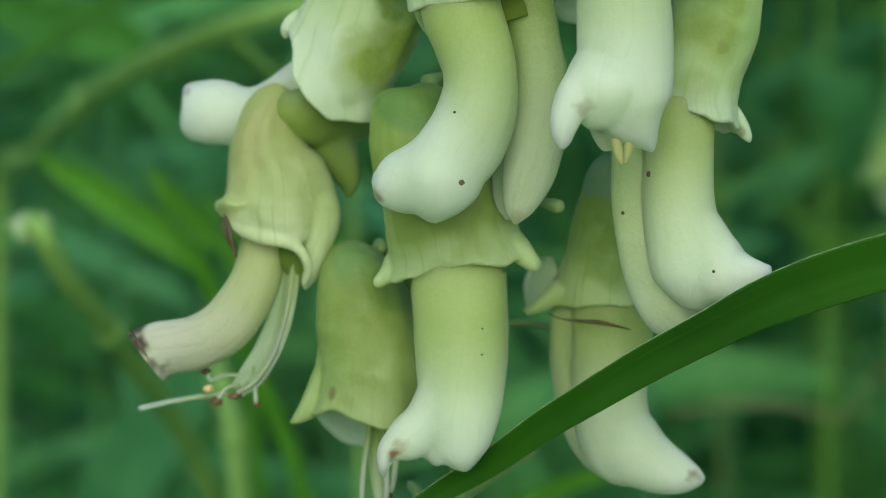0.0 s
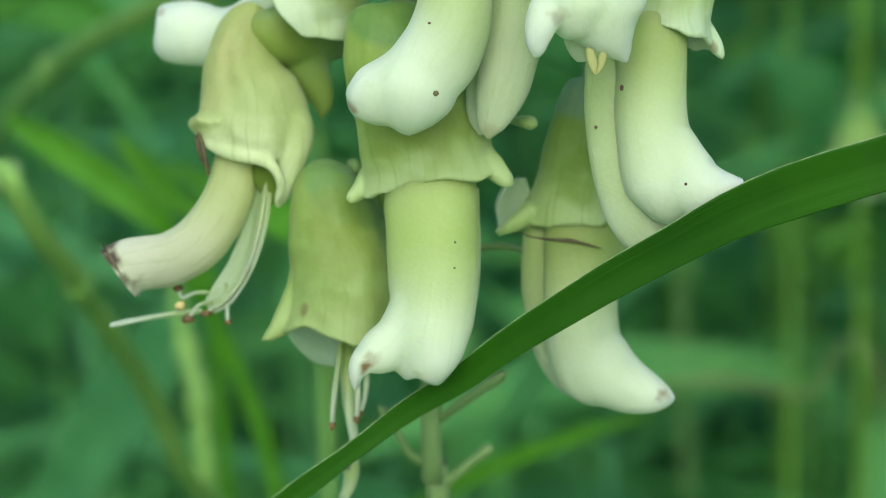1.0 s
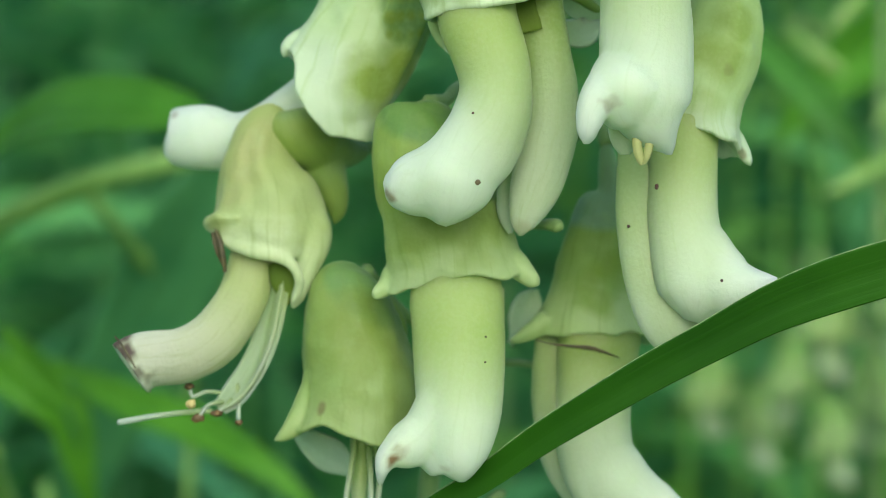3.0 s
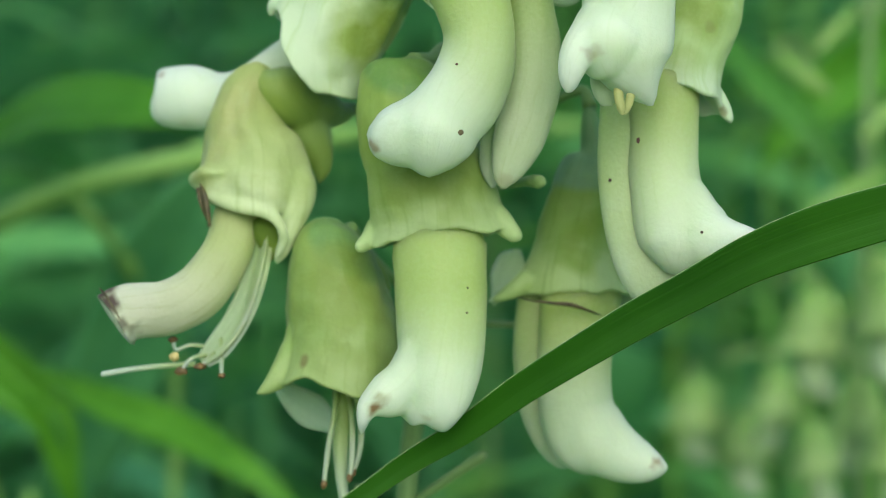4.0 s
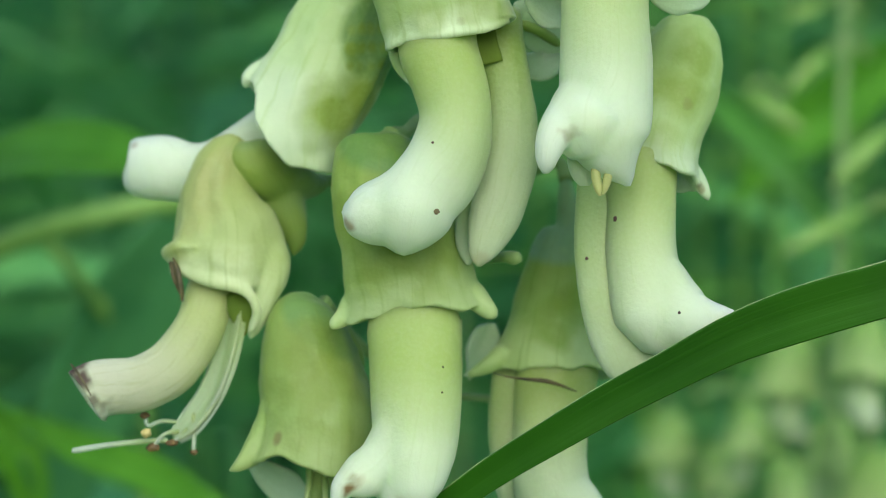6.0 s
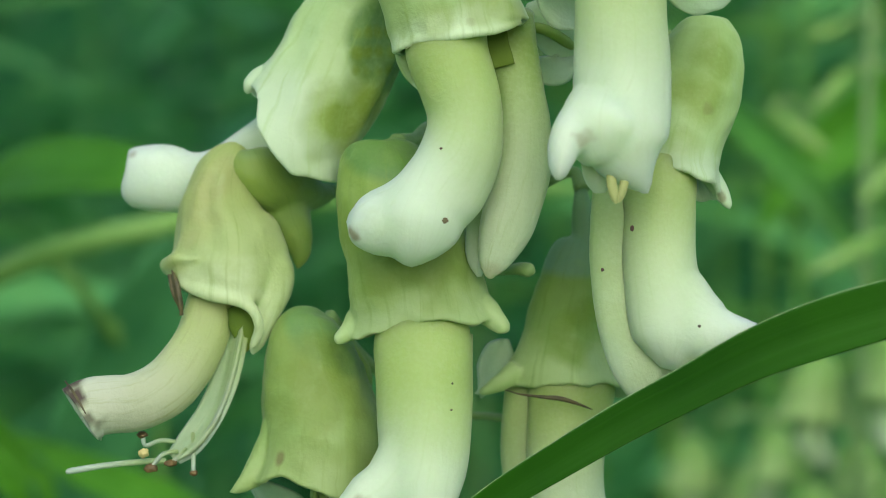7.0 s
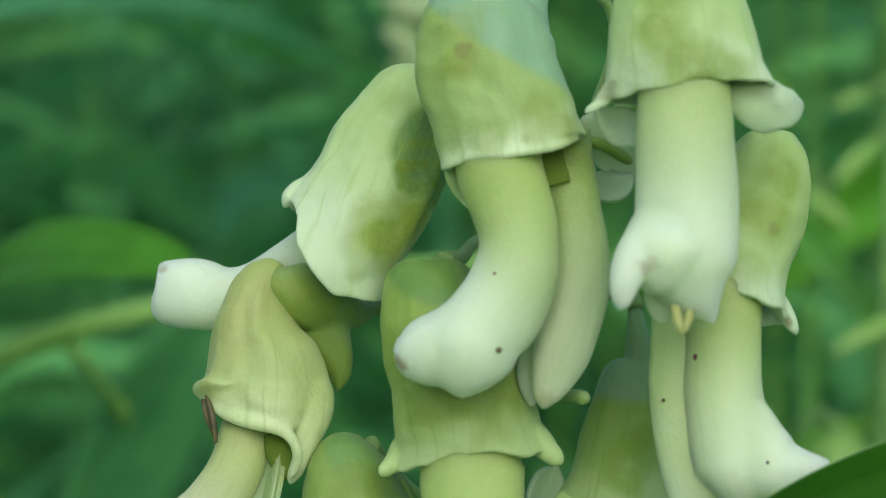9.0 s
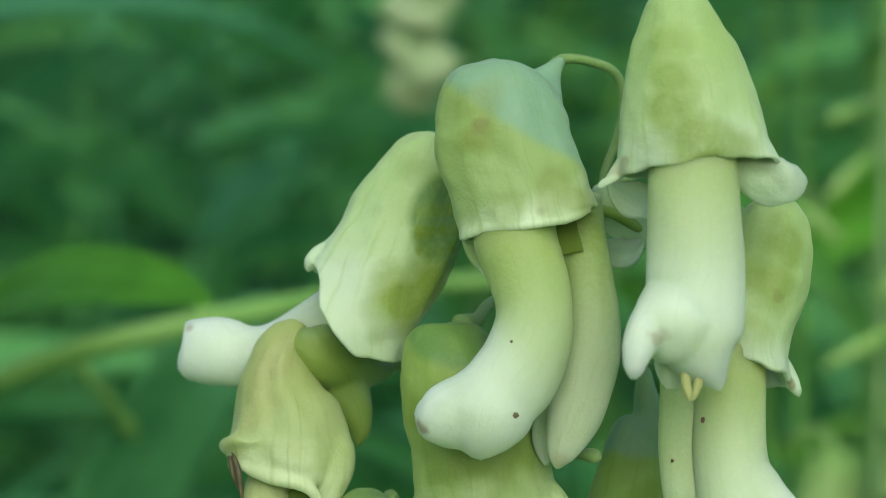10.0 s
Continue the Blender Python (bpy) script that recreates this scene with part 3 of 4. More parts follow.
sheet("keel", [(-11.85, 3.7, 3.06, 0.481), (-11.85, 3.3, 1.17, 0.511), (-12.21, 2.9, -1.22, 0.541), (-12.91, 2.5, -3.27, 0.641), (-13.99, 2.1, -4.81, 0.571), (-14.9, 1.9, -5.66, 0.271)], GREYKEEL, f, turn=20, fold=0.6, thick=0.25)
sheet("keel_edge", [(-11.11, 3.3, 2.56, 0.311), (-11.31, 2.9, 0.5, 0.341), (-11.73, 2.5, -1.55, 0.341), (-12.45, 2.3, -3.43, 0.301), (-13.58, 2.1, -5.14, 0.271), (-14.57, 2, -5.86, 0.17)], KEEL, f, turn=-35, fold=0.4, thick=0.25)
strand("style", [(-15.23, 1.9, -5.87, 0.17), (-16.57, 1.7, -5.92, 0.17), (-18.53, 1.3, -6.14, 0.17), (-20.55, 0.9, -6.47, 0.17), (-20.66, 0.9, -6.47, 0.07)], KEEL, f)
for k, st in enumerate(([(-13.79, 2.3, -4.3, 0.14), (-13.69, 1.9, -5.3, 0.13), (-13.66, 1.7, -6.24, 0.13), (-13.62, 1.7, -6.5, 0.1)],
                        [(-14.6, 2.1, -4.82, 0.14), (-15.59, 1.9, -4.73, 0.13), (-16.38, 1.7, -5.01, 0.13), (-16.55, 1.6, -4.4, 0.13)],
                        [(-14.07, 1.9, -5.14, 0.13), (-14.55, 1.8, -5.65, 0.13), (-14.94, 1.7, -5.99, 0.13)],
                        [(-14.57, 1.9, -5.32, 0.13), (-15.39, 1.7, -5.49, 0.13), (-16.03, 1.5, -6.27, 0.13)])):
    fil = strand("filament", st, KEEL, f, rings=12, seg=8)
    blob("anther", st[-1][:3], 0.2 + 0.04 * k, ANTHER, fil, (1.2, 1, 0.8), k)
blob("pollen_grain", (-16.41, 1.2, -5.4), 0.28, POLLEN, f, seed=9)
sheet("withered_edge", [(-15.3, 3.2, 4.75, 0.2), (-15.05, 2.6, 4.1, 0.32), (-14.85, 2.4, 3.41, 0.3), (-14.7, 2.4, 2.87, 0.2), (-14.6, 2.4, 2.3, 0.06)], WITHERED, f, turn=20, fold=0.2, thick=0.15, ripple=0.12)
strand("browned_edge", [(-20.73, 0.3, -1.43, 0.05), (-20.16, -0.5, -1.95, 0.08), (-19.56, -0.8, -2.83, 0.08), (-19.11, -0.6, -3.72, 0.07), (-18.98, 0.2, -4.41, 0.05)], WITHERED, f, rings=20, seg=10, seed=4)

# front flower of the upper row
f = thing("flower", "fresh cream flower with a white boot-shaped petal and green calyx", "flower", GROUP)
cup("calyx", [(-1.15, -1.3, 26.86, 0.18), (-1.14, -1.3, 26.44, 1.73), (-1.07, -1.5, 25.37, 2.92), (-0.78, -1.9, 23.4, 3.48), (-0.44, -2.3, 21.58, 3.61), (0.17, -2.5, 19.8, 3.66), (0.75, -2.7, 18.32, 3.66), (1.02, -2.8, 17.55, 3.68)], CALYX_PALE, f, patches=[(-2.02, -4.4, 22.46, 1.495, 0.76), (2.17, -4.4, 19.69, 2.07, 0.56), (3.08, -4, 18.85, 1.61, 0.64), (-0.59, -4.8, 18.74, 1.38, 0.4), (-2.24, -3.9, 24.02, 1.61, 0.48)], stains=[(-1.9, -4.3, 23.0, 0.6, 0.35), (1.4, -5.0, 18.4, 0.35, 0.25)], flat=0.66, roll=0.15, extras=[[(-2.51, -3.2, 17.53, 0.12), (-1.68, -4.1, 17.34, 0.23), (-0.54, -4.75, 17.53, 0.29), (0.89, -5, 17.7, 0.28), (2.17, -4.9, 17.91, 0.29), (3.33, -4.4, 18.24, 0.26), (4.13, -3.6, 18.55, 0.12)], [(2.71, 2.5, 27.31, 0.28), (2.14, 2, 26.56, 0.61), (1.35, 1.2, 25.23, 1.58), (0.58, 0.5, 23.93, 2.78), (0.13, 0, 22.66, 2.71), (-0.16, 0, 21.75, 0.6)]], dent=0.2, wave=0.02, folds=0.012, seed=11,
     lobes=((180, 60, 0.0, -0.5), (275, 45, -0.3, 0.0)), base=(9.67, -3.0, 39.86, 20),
     ridges=((240, 12, 0.03), (262, 12, -0.035), (285, 14, 0.035), (310, 12, -0.04)))
strand("pedicel", [(1.99, 2, 26.41, 0.49), (2.72, 2.6, 27.32, 0.31), (4.38, 3.4, 27.33, 0.28), (5.95, 4.2, 26.74, 0.28), (6.48, 5, 25.11, 0.28), (6.22, 6, 23.15, 0.25), (5.63, 7, 21.15, 0.25), (5.65, 8, 18.98, 0.26)], STALK, f)
ban = boot("banner", ([(0.03, -2.3, 19.2, 1.7), (0.05, -2.75, 18.2, 2.2), (0.16, -3.3, 16.8, 2.3), (0.75, -3.8, 15.12, 2.18), (1.15, -4.2, 13.4, 2.06), (1.07, -4.5, 11.84, 2.17), (0.39, -4.74, 9.98, 2.279), (-0.86, -4.99, 8.57, 2.247), (-2.28, -4.99, 7.86, 1.984), (-3.53, -4.95, 7.57, 1.703), (-4.46, -4.8, 7.49, 1.214), (-4.92, -4.7, 7.55, 0.547), (-5.09, -4.7, 7.52, 0.119)],
                     [(-0.46, -4.65, 10.94, 1.16), (-0.81, -4.95, 9.2, 2.078), (-1.19, -5.06, 7.8, 2.415), (-1.46, -5.1, 6.7, 2.015), (-1.6, -5.11, 5.9, 1.327), (-1.65, -5.12, 5.44, 0.628), (-1.67, -5.12, 5.21, 0.14)],
                     [(-1, -4.9, 8.62, 1.438), (-2.04, -4.97, 7.38, 1.496), (-2.89, -4.97, 6.72, 1.036), (-3.63, -4.96, 6.47, 0.637), (-4.15, -4.9, 6.45, 0.289), (-4.32, -4.9, 6.45, 0.09)]), BANNER, f, spans=[(0, 1), (0.8, 0.9), (0.8, 0.95)], soft=6, seed=13, stains=[(-4.85, -5.6, 6.88, 0.66, 0.7)])
loft("keel", [(3.5, -0.6, 19.34, 1.41), (3.58, -1.2, 18.09, 1.47), (3.73, -1.6, 16.72, 1.5), (4, -2, 15.37, 1.47), (4.29, -2.3, 13.6, 1.5), (4.35, -2.5, 11.4, 1.6), (4.0, -2.6, 9.3, 1.6), (3.5, -2.6, 7.5, 1.45), (3.05, -2.6, 6.1, 1.05), (2.75, -2.6, 5.2, 0.6), (2.68, -2.6, 4.7, 0.12)], KEEL_WARM, f, flat=0.6, seed=14, stains=[(2.75, -3.0, 4.9, 0.9, 0.35)])
loft("keel_edge", [(2.81, -1.2, 9.78, 0.89), (2.18, -1.4, 7.4, 0.83), (2.03, -1.4, 5.77, 0.59), (2.13, -1.4, 4.79, 0.12)], KEEL, f, flat=0.5, seed=15)
loft("calyx_lobe", [(4.46, 0.6, 19.91, 0.3), (5.15, 0.8, 19.54, 1.03), (6.16, 1.1, 18.76, 1.4), (7.28, 1.5, 17.97, 1.34), (8.4, 2, 17.53, 0.49)], CALYX_SHADE, f, flat=0.25, rings=28, seg=28, seed=16, dent=0.25)
# dark sheet laid over the keel, painting the shaded recess under the hem
sheet("recess_shade", [(2.6, -2.6, 18.2, 0.76), (2.73, -2.7, 17.35, 0.77), (2.92, -2.76, 16.7, 0.79), (3.05, -2.8, 16.21, 0.78)], HOLLOW, f, fold=0.1, rings=14, thick=0.1)
strand("calyx_fold", [(4.31, 0.3, 18.89, 0.15), (5, 0.2, 18.78, 0.3), (5.76, 0.4, 18.6, 0.33), (6.56, 0.9, 18.21, 0.33), (7.31, 1.5, 17.79, 0.3), (7.89, 2.2, 17.49, 0.18)], CALYX, f, rings=24, seg=12, seed=20)
sheet("calyx_lobe", [(5.1, 1.6, 17.03, 0.24), (5.76, 1.4, 16.63, 0.82), (6.51, 1.2, 16.55, 0.76), (7.35, 1.2, 17.17, 0.18)], CALYX_SHADE, f, turn=-10, fold=0.4, thick=0.25, ripple=0.12)
speck(0.2, 7.7, 0.19, ban, WITHERED, f, 1)
speck(-0.1, 11.5, 0.09, ban, SPECK, f, 2)
loft("calyx_lobe", [(-2.37, -1.6, 17.63, 0.47), (-2.17, -1.7, 16.68, 0.5), (-1.92, -1.8, 15.91, 0.38), (-1.61, -1.9, 15.38, 0.23), (-1.37, -2, 14.97, 0.06)], CALYX_PALE, f, flat=0.35, rings=24, seg=20, seed=19)

# flower below it
f = thing("flower", "fresh cream flower with a hooked white petal, hanging below another", "flower", GROUP)
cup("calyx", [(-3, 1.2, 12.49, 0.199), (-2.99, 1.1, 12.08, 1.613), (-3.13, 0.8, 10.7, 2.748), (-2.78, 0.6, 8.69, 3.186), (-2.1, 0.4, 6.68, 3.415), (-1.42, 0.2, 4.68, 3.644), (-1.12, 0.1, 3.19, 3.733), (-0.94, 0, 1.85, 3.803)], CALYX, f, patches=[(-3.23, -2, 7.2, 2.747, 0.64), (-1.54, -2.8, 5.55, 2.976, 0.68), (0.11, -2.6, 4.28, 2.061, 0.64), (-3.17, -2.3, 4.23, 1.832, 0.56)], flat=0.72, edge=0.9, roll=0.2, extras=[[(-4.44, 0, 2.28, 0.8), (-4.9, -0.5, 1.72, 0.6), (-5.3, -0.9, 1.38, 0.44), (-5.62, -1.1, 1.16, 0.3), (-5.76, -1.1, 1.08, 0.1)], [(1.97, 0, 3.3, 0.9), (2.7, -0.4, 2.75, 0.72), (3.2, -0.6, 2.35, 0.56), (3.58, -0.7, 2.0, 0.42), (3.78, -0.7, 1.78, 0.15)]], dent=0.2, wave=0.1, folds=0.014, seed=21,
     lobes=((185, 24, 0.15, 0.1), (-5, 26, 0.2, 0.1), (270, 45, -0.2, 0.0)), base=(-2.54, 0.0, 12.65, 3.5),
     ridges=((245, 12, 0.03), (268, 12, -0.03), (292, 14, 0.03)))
strand("pedicel", [(-2.58, 2.7, 12.23, 0.679), (-1.58, 4, 12.64, 0.41), (-1.03, 6, 13.43, 0.35), (-0.22, 8, 13.46, 0.35), (0.37, 10, 10.44, 0.36)], STALK, f)
ban = boot("banner", ([(-0.96, 0.6, 3.7, 1.93), (-0.94, 0.1, 2.28, 2.5), (-0.9, -0.9, 1.01, 2.7), (-0.82, -1.6, -0.31, 2.67), (-0.73, -2.7, -2.59, 2.55), (-0.72, -3.3, -4.7, 2.44), (-0.75, -4, -6.45, 2.17), (-0.62, -4.5, -7.87, 1.55), (-0.48, -4.6, -8.73, 0.72), (-0.4, -4.6, -9.1, 0.13)],
                           [(-1.5, -3.6, -4.54, 1.6), (-2.53, -4.2, -6.31, 1.47), (-3.68, -4.9, -7.1, 1.29), (-4.65, -5.3, -7.68, 0.75), (-4.97, -5.5, -8.28, 0.46), (-5.04, -5.5, -8.98, 0.23), (-5.05, -5.5, -9.37, 0.05)],
                           [(-2.7, -3.6, -5.7, 1.39), (-2.21, -4.2, -6.95, 1.41), (-1.91, -4.4, -7.98, 0.97), (-1.67, -4.4, -8.64, 0.62)]), BANNER, f, spans=[(-0.3, 1), (0.62, 1), (0.7, 0.95)], soft=4, seed=23, stains=[(-4.35, -6.0, -7.75, 0.55, 0.95), (-4.0, -6.0, -7.25, 0.55, 0.4), (-1.7, -5.6, -8.4, 0.6, 0.25)])
loft("keel", [(0.9, -0.4, 1.54, 0.926), (1.11, -0.83, -1.27, 0.795), (1.03, -1.39, -3.91, 0.724), (0.71, -2, -6.52, 0.595), (0.36, -2.4, -8.15, 0.129)], KEEL, f, flat=0.8, seed=25)
speck(0.75, -0.95, 0.07, ban, WITHERED, f, 4)
speck(0.72, -2.35, 0.08, ban, WITHERED, f, 5)

# calyx that has lost its petals
f = thing("flower", "spent flower, a bare green calyx with withered stamens below", "flower", GROUP)
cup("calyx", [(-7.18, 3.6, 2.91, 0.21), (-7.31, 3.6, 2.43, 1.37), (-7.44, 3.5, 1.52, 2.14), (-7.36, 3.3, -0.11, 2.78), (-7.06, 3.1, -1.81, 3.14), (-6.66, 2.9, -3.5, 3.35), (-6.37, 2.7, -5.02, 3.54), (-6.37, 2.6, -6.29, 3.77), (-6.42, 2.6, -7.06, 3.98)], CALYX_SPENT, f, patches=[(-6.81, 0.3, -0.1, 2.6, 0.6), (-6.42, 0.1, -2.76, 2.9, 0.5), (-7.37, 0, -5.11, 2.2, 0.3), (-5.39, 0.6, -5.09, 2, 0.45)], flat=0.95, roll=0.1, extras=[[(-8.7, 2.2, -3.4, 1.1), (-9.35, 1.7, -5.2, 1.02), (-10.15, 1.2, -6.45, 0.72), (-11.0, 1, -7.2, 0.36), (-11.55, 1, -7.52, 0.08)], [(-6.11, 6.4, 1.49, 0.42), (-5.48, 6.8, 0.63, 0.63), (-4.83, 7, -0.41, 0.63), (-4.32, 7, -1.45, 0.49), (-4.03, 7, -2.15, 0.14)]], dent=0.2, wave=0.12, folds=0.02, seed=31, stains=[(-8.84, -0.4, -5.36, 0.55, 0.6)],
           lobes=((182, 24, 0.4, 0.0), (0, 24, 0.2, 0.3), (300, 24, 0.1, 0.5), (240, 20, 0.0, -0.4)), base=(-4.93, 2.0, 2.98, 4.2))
strand("pedicel", [(-6.43, 5.5, 2.34, 0.49), (-5.1, 8, 0.64, 0.35), (-3.35, 10, -1.1, 0.36), (-1.01, 11, -2.15, 0.36)], STALK, f)
sheet("calyx_lobe", [(-10.3, 4, -7.2, 0.48), (-9.46, 4.4, -7.9, 0.9), (-8.43, 4.8, -8.69, 1.11), (-7.57, 5, -9.38, 0.69), (-7.04, 5, -9.96, 0.07)], CALYX_SHADE, f, turn=10, fold=0.3, thick=0.2, ripple=0.1)
for k, st in enumerate(([(-6.39, 2.6, -6.89, 0.75), (-6.42, 2.4, -8.57, 0.68), (-6.55, 2.2, -10.26, 0.54), (-6.5, 2, -12.27, 0.37), (-6.28, 1.8, -14.28, 0.27), (-6.75, 1.6, -15.62, 0.1)],
                        [(-6.75, 1.8, -7.19, 0.17), (-7.02, 1.2, -9.18, 0.17), (-7.31, 1, -11.19, 0.17), (-7.45, 1, -12.71, 0.13)],
                        [(-6.09, 2, -7.19, 0.17), (-5.84, 1.2, -9.5, 0.17), (-5.82, 0.8, -11.15, 0.17), (-5.93, 0.8, -12.32, 0.13)],
                        [(-5.75, 2, -7.18, 0.2), (-5.34, 1.4, -9.5, 0.2), (-5.41, 1.2, -10.84, 0.17), (-5.75, 1.1, -12.01, 0.13)],
                        [(-6.85, 2.2, -14.64, 0.61), (-6.63, 2.2, -15.71, 0.55), (-6.76, 2.2, -16.77, 0.41), (-7.26, 2.2, -17.83, 0.24), (-7.49, 2.2, -18.91, 0.07)])):
    fil = strand("filament", st, KEEL_WARM if k < 4 else KEEL, f, rings=14, seg=8)
    if k in (1, 2, 3):
        blob("anther", st[-1][:3], 0.22, ANTHER, fil, (0.8, 0.8, 1.4), k)

# flower high on the wilting side
f = thing("flower", "cream flower pointing sideways behind the wilting one, white blunt tip", "flower", GROUP)
# olive patches are its own; right-hand stripes and base tone paint fold shade
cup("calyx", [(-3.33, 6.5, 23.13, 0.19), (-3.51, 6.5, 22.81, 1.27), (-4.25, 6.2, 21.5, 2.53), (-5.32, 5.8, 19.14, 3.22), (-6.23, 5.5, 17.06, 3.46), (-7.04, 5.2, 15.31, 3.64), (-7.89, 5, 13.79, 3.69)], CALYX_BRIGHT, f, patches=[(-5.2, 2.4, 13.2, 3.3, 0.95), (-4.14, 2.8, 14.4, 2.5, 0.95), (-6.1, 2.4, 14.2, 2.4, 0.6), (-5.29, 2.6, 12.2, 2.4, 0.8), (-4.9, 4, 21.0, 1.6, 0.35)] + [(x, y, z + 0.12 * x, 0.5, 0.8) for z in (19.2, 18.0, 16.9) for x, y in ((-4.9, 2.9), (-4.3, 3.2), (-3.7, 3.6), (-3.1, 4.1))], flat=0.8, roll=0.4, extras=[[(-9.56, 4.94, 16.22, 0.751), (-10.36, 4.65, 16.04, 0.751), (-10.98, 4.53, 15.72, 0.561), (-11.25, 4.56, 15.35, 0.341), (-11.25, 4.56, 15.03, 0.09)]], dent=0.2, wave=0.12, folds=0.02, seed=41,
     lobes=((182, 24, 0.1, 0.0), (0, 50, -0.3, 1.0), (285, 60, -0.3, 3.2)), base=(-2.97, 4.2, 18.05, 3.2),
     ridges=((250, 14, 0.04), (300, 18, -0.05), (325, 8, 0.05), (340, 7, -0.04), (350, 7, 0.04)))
strand("pedicel", [(-3.57, 7, 22.59, 0.7), (-1.93, 8.5, 21.78, 0.39), (0.69, 9, 20.57, 0.32), (4.49, 9, 15.77, 0.32)], STALK, f)
ban = boot("banner", ([(-8.15, 6.2, 13.74, 2.04), (-9.28, 6.8, 12.96, 1.83), (-10.41, 7.4, 12.4, 1.58), (-12.03, 8, 11.51, 1.4), (-13.59, 8.4, 10.65, 1.42), (-15.07, 8.8, 10.21, 1.86), (-16.63, 9.1, 10.35, 2.08), (-18.03, 9.5, 10.36, 1.93), (-18.51, 9.6, 10.26, 1.7), (-18.69, 9.7, 10.33, 0.68)],), BANNER, f, spans=[(0.72, 1)], soft=5, flat=0.7, seed=43, stains=[(-18.55, 8.2, 11.94, 0.706, 0.5), (-16.61, 7.06, 11.32, 0.353, 0.3)])

# tall flower behind, boot turned outwards
f = thing("flower", "large cream flower with a broad white boot touching the grass blade", "flower", GROUP)
cup("calyx", [(14.58, 1.5, 19.62, 0.18), (14.6, 1.4, 19.25, 1.4), (14.49, 1, 17.68, 2.22), (14.06, 0.4, 15.68, 2.54), (13.4, -0.2, 13.54, 2.52), (12.91, -0.8, 11.73, 2.45), (12.63, -1.2, 10.24, 2.47)], CALYX_LIGHT, f, patches=[(13.64, -2, 15, 2.07, 0.64), (14.96, -1, 17.14, 1.84, 0.64), (12.7, -2.6, 12.32, 1.495, 0.4)], stains=[(14.6, -1.2, 10.7, 0.5, 0.7), (15.4, -1.3, 9.5, 0.4, 0.6), (14.4, -1.8, 14.2, 0.45, 0.25)], flat=0.8, roll=0.4, extras=[[(14.27, -0.6, 11.22, 0.6), (14.96, -0.8, 10.33, 0.57), (15.46, -0.9, 9.57, 0.45), (15.77, -0.9, 9.04, 0.3), (15.89, -0.9, 8.74, 0.09)]], dent=0.2, wave=0.1, folds=0.015, seed=51,
     lobes=((0, 30, 0.15, 0.2), (180, 30, 0.2, 0.2)))
strand("pedicel", [(14.67, 2, 18.95, 0.61), (14.83, 5, 18.97, 0.35), (13.52, 8, 19.27, 0.32), (10.67, 8.5, 20.7, 0.32), (8.01, 8, 22.55, 0.32)], STALK, f)
ban = boot("banner", ([(11.92, -1.4, 11.48, 1.98), (11.85, -1.7, 10.14, 2.14), (11.8, -2.2, 8.13, 2.08), (11.8, -2.8, 6.14, 2.12), (11.98, -3.3, 4.49, 2.18), (12.37, -3.7, 3.11, 2.36), (12.74, -4, 1.81, 2.31), (12.75, -4.1, 0.68, 1.65), (12.64, -4.1, -0.05, 0.81)],
                     [(12.52, -3.6, 4.33, 1.77), (13.46, -4.2, 2.63, 1.99), (14.62, -4.8, 1.92, 1.82), (15.52, -5.3, 1.96, 1.38), (16.3, -5.7, 2.23, 0.74), (16.95, -5.8, 2.5, 0.14)]), BANNER, f, spans=[(0.15, 0.95), (0.6, 1)], seed=53, soft=10)
keel = loft("keel", [(9.95, -1.2, 10.79, 1.64), (9.97, -1.6, 9.11, 1.78), (9.99, -2, 7.44, 1.93), (10.11, -2.4, 5.13, 1.99), (10.49, -2.8, 3.25, 2.1), (11, -3, 1.38, 2.1), (11.42, -3.1, -0.08, 1.86), (11.85, -3.1, -1.21, 1.39), (11.98, -3.1, -1.78, 0.46)], KEEL, f, flat=0.45, seed=54)
speck(10.25, 7.55, 0.16, ban, SPECK, f, 10, (0.8, 0.4, 1.3))
speck(8.75, 5.3, 0.12, keel, SPECK, f, 11)
speck(13.7, 2.4, 0.1, ban, SPECK, f, 12)

# front flower of the other side, seen end on
f = thing("flower", "fresh cream flower with a white hooked tip and yellow anthers showing", "flower", GROUP)
